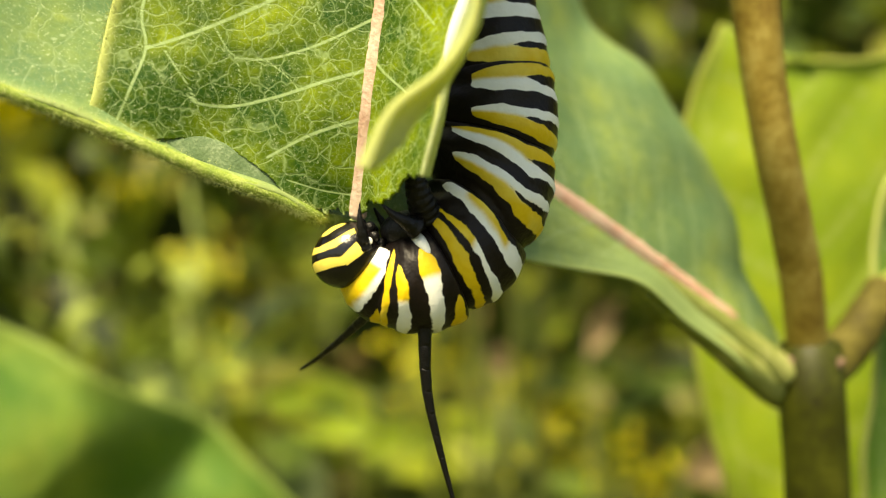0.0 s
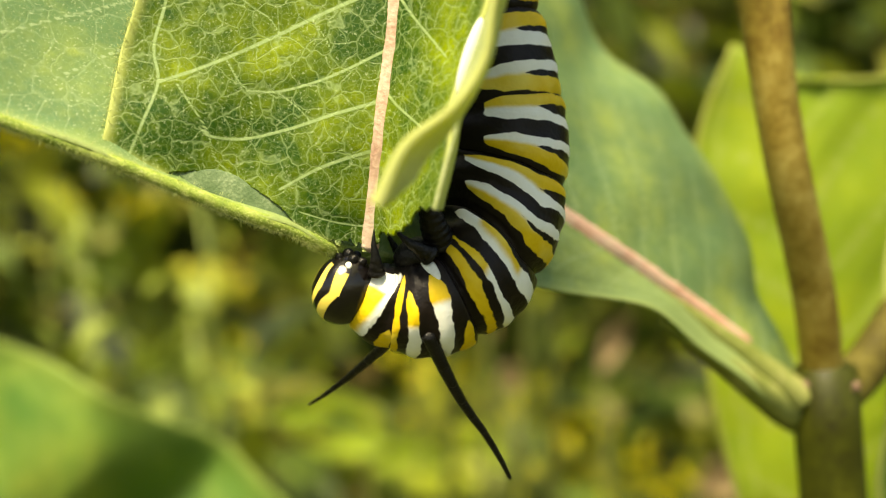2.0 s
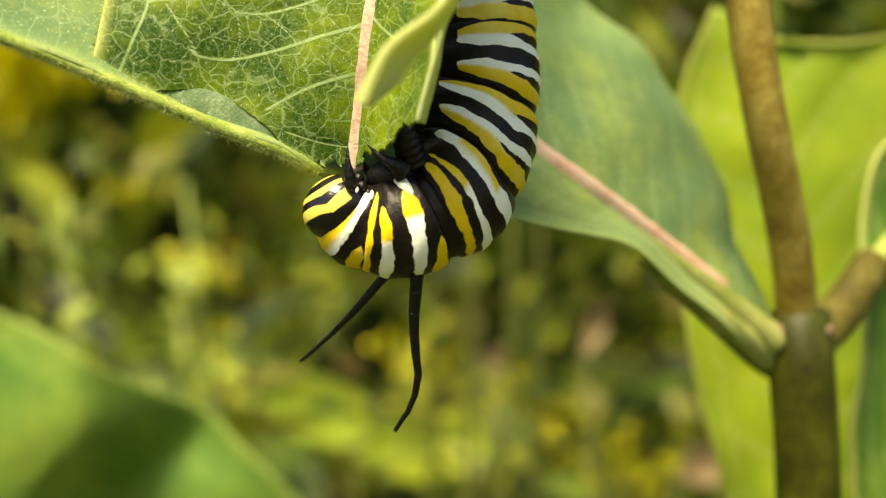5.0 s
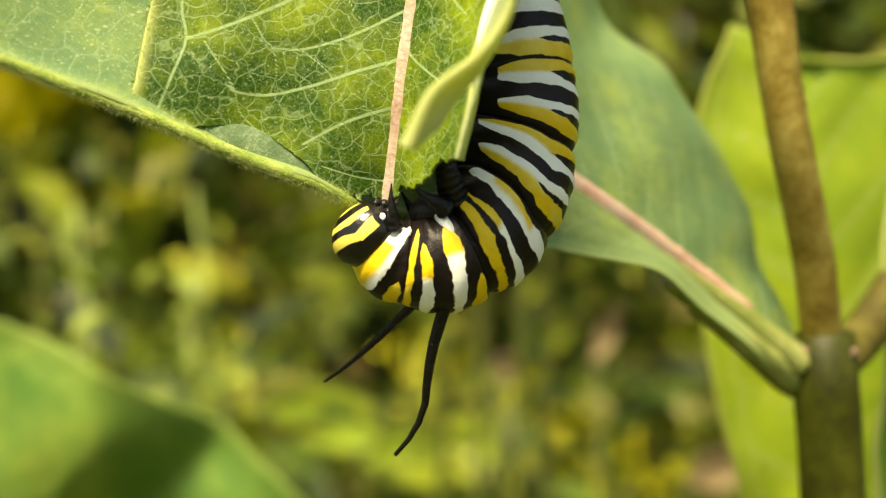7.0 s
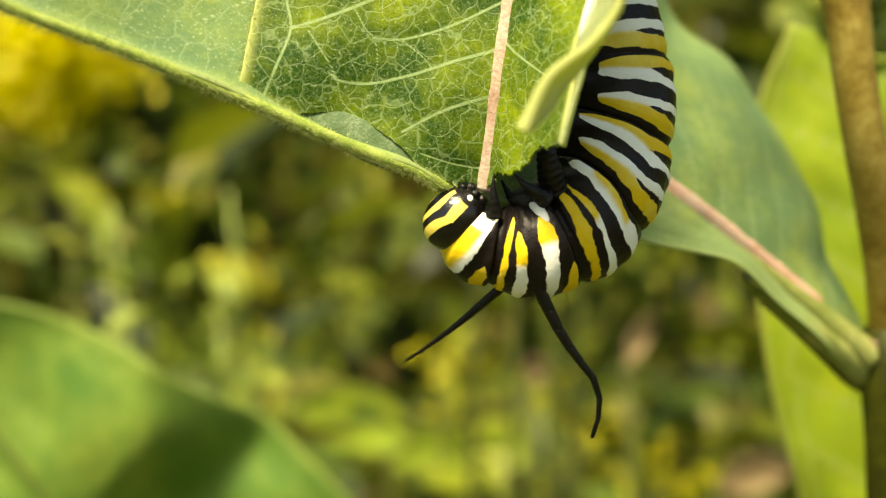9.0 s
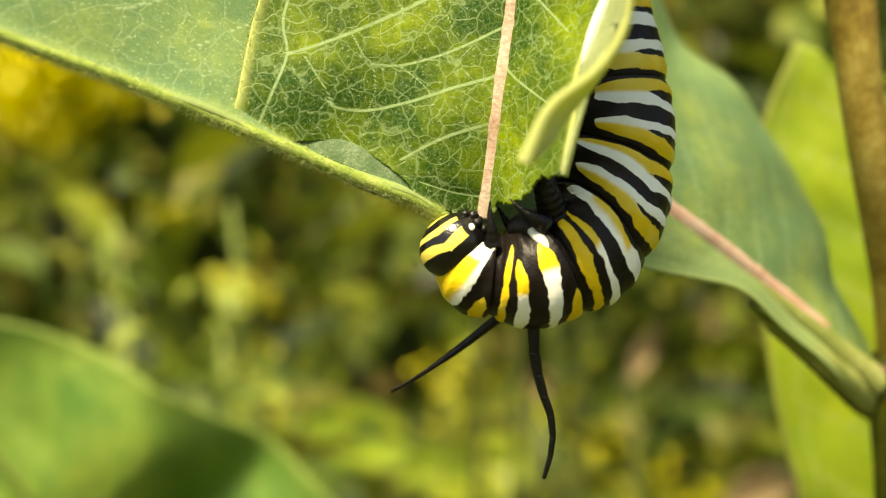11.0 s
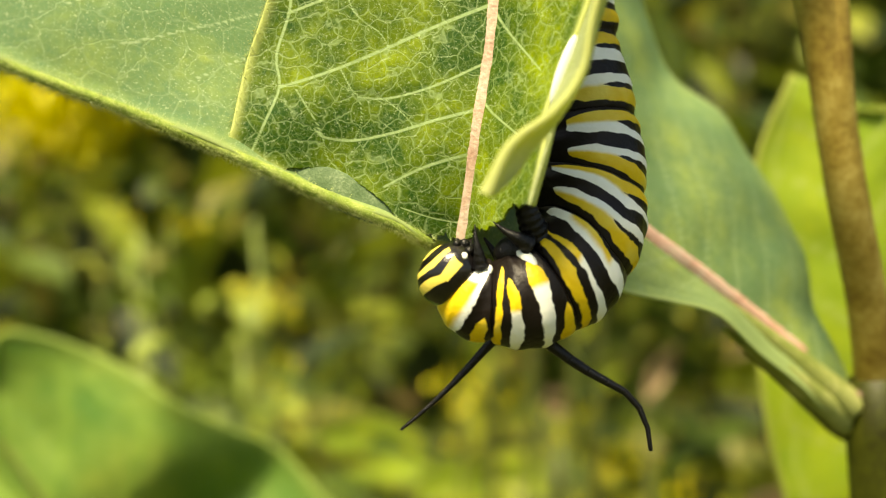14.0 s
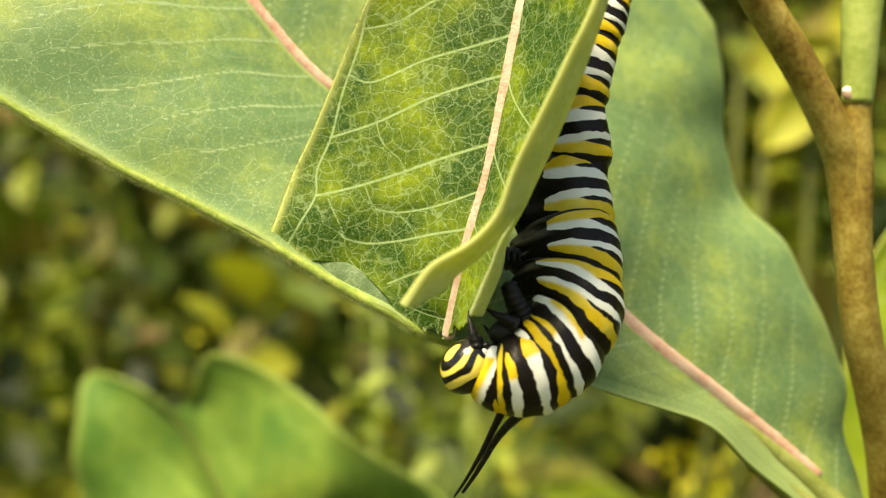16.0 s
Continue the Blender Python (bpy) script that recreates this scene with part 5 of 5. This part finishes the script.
# seconds, base (right, up), three slants down the tentacle, seen length
NEAR_TENTACLE = [
    (0, -1.23, -4.96, 0, 13, 15, 12.5),
    (0.2, -1.19, -5.02, 19, 32, 38, 12.0),
    (0.3, -1.12, -5.03, -14, 3, 6, 12.0),
    (0.5, -1.18, -4.87, -1, 8, -30, 12.9),
    (0.7, -1.58, -4.63, 26, 38, 20, 12.6),
    (0.8, -1.18, -4.57, -12, -4, 1, 12.0),
    (1, -1.06, -4.54, -2, 8, 9, 10.5),
    (1.2, -1.40, -4.66, 17, 19, 29, 12.0),
    (1.3, -1.30, -4.75, -6, 5, 14, 12.0),
    (1.5, -0.72, -4.84, 35, 48, 50, 10.0),
    (1.7, -0.87, -4.79, 34, 36, 45, 12.0),
    (1.8, -1.28, -4.51, -25, -16, -6, 12.0),
    (2, -1.43, -4.68, 24, 35, 25, 10.8),
    (2.2, -1.05, -4.52, 5, 8, 20, 12.0),
    (2.5, -1.43, -4.77, -6, 1, 9, 10.6),
    (2.7, -0.96, -4.96, -0, 10, 15, 12.0),
    (3, -1.18, -4.94, 8, 18, 18, 11.1),
    (3.2, -0.91, -4.00, 19, 37, 16, 11.0),
    (3.3, -1.14, -4.25, -6, 5, 7, 12.0),
    (3.5, -0.72, -5.05, 6, 16, 14, 10.3),
    (3.7, 0.03, -4.39, 43, 67, 24, 12.6),
    (3.8, -0.65, -4.06, -5, 6, -9, 12.0),
    (4, -0.48, -3.89, 10, 26, -16, 12.5),
    (4.2, -0.11, -4.50, 15, 26, -19, 11.9),
    (4.3, -0.37, -4.16, 48, 65, 14, 12.4),
    (4.5, -0.94, -4.70, 6, 19, -24, 12.0),
    (7, -1.86, -4.79, -17, -4, -39, 11.9),
    (7.2, -1.72, -4.33, -17, -5, -26, 12.4),
    (7.5, -1.65, -4.71, -6, 8, -31, 12.1),
    (7.7, -1.66, -4.38, -12, -5, -27, 12.6),
    (8, -1.93, -4.43, 31, 52, -8, 13.5),
    (8.2, -2.21, -4.06, 30, 43, 0, 12.3),
    (8.5, -2.14, -4.35, -15, 3, -30, 12.5),
    (8.7, -2.45, -4.53, -13, 0, -27, 12.1),
    (9, -1.88, -5.05, 27, 41, -15, 12.1),
    (11.3, -2.47, -4.00, -11, 9, -27, 12.4),
    (11.5, -2.21, -4.81, -18, -3, -39, 11.9),
    (11.7, -1.86, -4.57, 25, 47, 3, 12.4),
    (12, -2.39, -4.87, -10, -2, -41, 11.7),
    (12.2, -1.97, -4.28, -15, 8, -16, 12.4),
    (12.5, -2.30, -4.55, -12, 3, -36, 12.2),
    (12.7, -2.34, -4.54, -3, 13, -23, 11.8),
    (13, -1.52, -4.92, 31, 51, -16, 12.2),
    (13.2, -1.94, -4.75, -12, 0, 4, 12.0),
    (13.5, -1.75, -4.95, -7, 12, -21, 10.0),
    (13.7, -1.32, -4.38, 13, 27, -11, 11.8),
    (14, -0.33, -4.40, 54, 65, 9, 13.1),
    (14.2, -0.37, -4.08, 13, 20, -18, 11.4),
    (14.5, 0.15, -4.03, 2, 13, -34, 9.6),
    (14.7, 0.48, -4.26, 14, 27, -17, 11.0),
    (15, 1.47, -4.25, 12, 22, -30, 9.6),
    (15.2, 3.23, -3.84, 44, 62, -11, 9.2),
    (15.3, 1.63, -3.75, -8, 14, -22, 9.7),
    (15.5, 1.80, -4.12, -8, 6, -31, 9.4),
    (15.8, 1.45, -3.58, -25, -10, -32, 10.7),
    (16, 2.46, -2.74, -44, -26, -32, 10.8),
]
FAR_TENTACLE = [
    (0, -5.39, -4.71, -51, 6.5),
    (0.2, -3.62, -4.91, -30, 1.1),
    (0.3, -5.23, -3.90, -66, 7.2),
    (0.5, -5.06, -4.58, -55, 6.5),
    (0.7, -4.55, -4.60, -27, 1.1),
    (0.8, -5.07, -3.04, -69, 7.8),
    (1, -4.46, -3.58, -53, 6.0),
    (1.2, -5.14, -4.31, -53, 2.5),
    (1.3, -5.40, -4.48, -53, 4.9),
    (1.5, -4.28, -5.27, -39, 4.3),
    (1.7, -4.98, -5.05, -51, 6.7),
    (1.8, -5.37, -4.58, -56, 7.6),
    (2, -5.43, -5.02, -52, 6.8),
    (2.2, -4.74, -5.04, -48, 7.1),
    (2.5, -5.45, -5.11, -50, 7.1),
    (2.7, -4.71, -5.20, -50, 7.3),
    (3, -4.98, -5.30, -49, 7.2),
    (3.2, -4.61, -4.91, -46, 8.3),
    (3.3, -4.64, -5.04, -47, 8.6),
    (3.5, -4.62, -5.60, -48, 8.4),
    (3.7, -3.24, -5.89, -43, 9.0),
    (3.8, -3.65, -5.47, -43, 9.0),
    (4, -3.45, -5.64, -44, 9.2),
    (4.2, -3.53, -5.65, -41, 9.0),
    (4.3, -3.97, -5.57, -47, 8.5),
    (4.5, -3.67, -5.15, -45, 9.1),
    (7, -4.65, -5.45, -49, 8.4),
    (7.2, -4.76, -5.09, -45, 8.2),
    (7.5, -4.47, -5.50, -47, 8.3),
    (7.7, -4.68, -5.18, -50, 8.2),
    (8, -4.50, -5.23, -41, 7.3),
    (8.2, -4.31, -4.99, -27, 4.6),
    (8.5, -4.99, -4.98, -49, 8.6),
    (8.7, -5.35, -5.01, -50, 8.2),
    (9, -4.89, -5.24, -52, 8.6),
    (11.3, -5.09, -5.10, -55, 9.3),
    (11.5, -5.43, -5.18, -54, 9.0),
    (11.7, -5.27, -5.25, -50, 8.9),
    (12, -5.47, -5.18, -55, 9.2),
    (12.2, -5.41, -5.03, -56, 9.1),
    (12.5, -5.41, -5.12, -56, 9.0),
    (12.7, -5.52, -5.11, -56, 8.8),
    (13, -5.27, -5.58, -53, 8.4),
    (13.2, -4.90, -5.19, -57, 9.5),
    (13.5, -4.88, -5.45, -54, 9.4),
    (13.7, -4.28, -5.41, -55, 9.1),
    (14, -3.58, -5.33, -45, 9.8),
    (14.2, -3.74, -5.14, -53, 9.5),
    (14.5, -2.59, -5.02, -49, 10.4),
    (14.7, -2.43, -4.74, -42, 10.4),
    (15, -1.48, -5.19, -38, 10.5),
    (15.2, -0.36, -5.28, -14, 8.8),
    (15.3, -0.93, -4.77, -28, 10.4),
    (15.5, -0.27, -4.86, -29, 10.2),
    (15.8, -1.45, -4.57, -27, 9.4),
    (16, -0.72, -4.13, -25, 9.1),
]

PIVOT = mm((4.0, 80.0, 18.0))


def bend_share(f):
    w = min(max((0.85 - 1.27 * f) / 0.55, 0.0), 1.0)
    return w * w * (3 - 2 * w)


def bend(row, share):
    """The pose of a piece of the body that takes the given share of a bend."""
    turn = Vector([radians(a) * share for a in row[1:4]])
    q = Matrix.Rotation(turn.length, 4, turn.normalized()) if turn.length > 1e-9 else Matrix.Identity(4)
    return Matrix.Translation(PIVOT + Vector(row[4:7]) * share / 1000) @ q @ Matrix.Translation(-PIVOT)


def tentacle_rows(pieces, rows, depth, length, slants):
    """Poses of the pieces from the slant of each stretch; a tentacle seen short leans away."""
    step = length / len(pieces) / 1000
    out = [[] for _ in pieces]
    for row in rows:
        t, x, z, *lean, seen = row
        at = mm((x, depth, z))
        tilt = math.acos(min(max(seen / length, 0.35), 1.0)) * 0.9
        first = None
        for k in range(len(pieces)):
            a = radians(float(np.interp((k + 0.5) / len(pieces), slants, lean)))
            m = Matrix.Translation(at) @ Matrix.Rotation(-a, 4, "Y") @ Matrix.Rotation(tilt, 4, "X")
            at = m @ Vector((0, 0, -step))
            if k == 0:
                first = m
                out[0].append((t, Matrix.Translation(-caterpillar.location) @ m))
            else:
                out[k].append((t, first.inverted() @ m))
    return out


def spine_pose(f):
    c, r, back, side, along = body_frame(f)
    return Matrix.Translation(mm(c)) @ Matrix((back, side, along)).transposed().to_4x4()


def motions():
    for k, ob in enumerate(SEGMENTS):
        share = bend_share((BORDERS[k] + BORDERS[k + 1]) / 2)
        slide = (1.0, 0.35)[k] if k < 2 else 0.0
        middle = (BORDERS[k] + BORDERS[k + 1]) / 2
        rows = []
        for row in BENDS:
            if 2 <= k < 8:
                far = float(np.interp(row[0], [q[0] for q in STRETCH], [q[k - 1] for q in STRETCH]))
                rows.append((row[0], bend(row, share) @ spine_pose(middle + far / BODY_LENGTH) @ spine_pose(middle).inverted()))
                continue
            d = slide * float(np.interp(row[0], [q[0] for q in DRAW_BACK], [q[1] for q in DRAW_BACK])) / 1000
            rows.append((row[0], bend(row, share) @ Matrix.Translation((d, 0.2 * d, -0.1 * d))))
        walk(ob, rows)
    for ob in LEGS:
        walk(ob, [(row[0], bend(row, 1.0)) for row in BENDS])
    for ob, f in zip(PROLEGS, (0.36, 0.45, 0.54)):
        walk(ob, [(row[0], bend(row, bend_share(f))) for row in BENDS])
    centre = mm(HEAD_AT)

    def head_turn(face):
        """The turn of the head that looks the given way, with its mouth kept towards the leaf."""
        face = Vector(face).normalized()
        rise = Vector((0.75, -0.15, 0.62)) + Vector((-0.45, 0.0, 0.38)) * min(max(-0.2 - face.y, 0.0) / 0.5, 1.0)
        rise = (rise - face * rise.dot(face)).normalized()
        return Matrix((face, rise, face.cross(rise))).transposed()

    rest = head_turn(head_axis)
    rows = []
    for row in BENDS:
        right, rise, *face = (float(np.interp(row[0], [h[0] for h in HEAD_PLACES], [h[k] for h in HEAD_PLACES])) for k in range(1, 6))
        at = bend(row, 1.0) @ centre + Vector((right, 0.0, rise)) / 1000
        rows.append((row[0], Matrix.Translation(at) @ (head_turn(face) @ rest.inverted()).to_4x4()))
    walk(head, rows)
    for ob, rows in zip(NEAR_PIECES, tentacle_rows(NEAR_PIECES, NEAR_TENTACLE, 76.2, 12.6, (0.17, 0.55, 0.9))):
        walk(ob, rows)
    for ob, rows in zip(FAR_PIECES, tentacle_rows(FAR_PIECES, [(r[0], r[1], r[2], r[3] + 4, r[3], r[3] - 6, r[4]) for r in FAR_TENTACLE], 79.5, 9.6, (0.2, 0.6, 1.0))):
        walk(ob, rows)


motions()
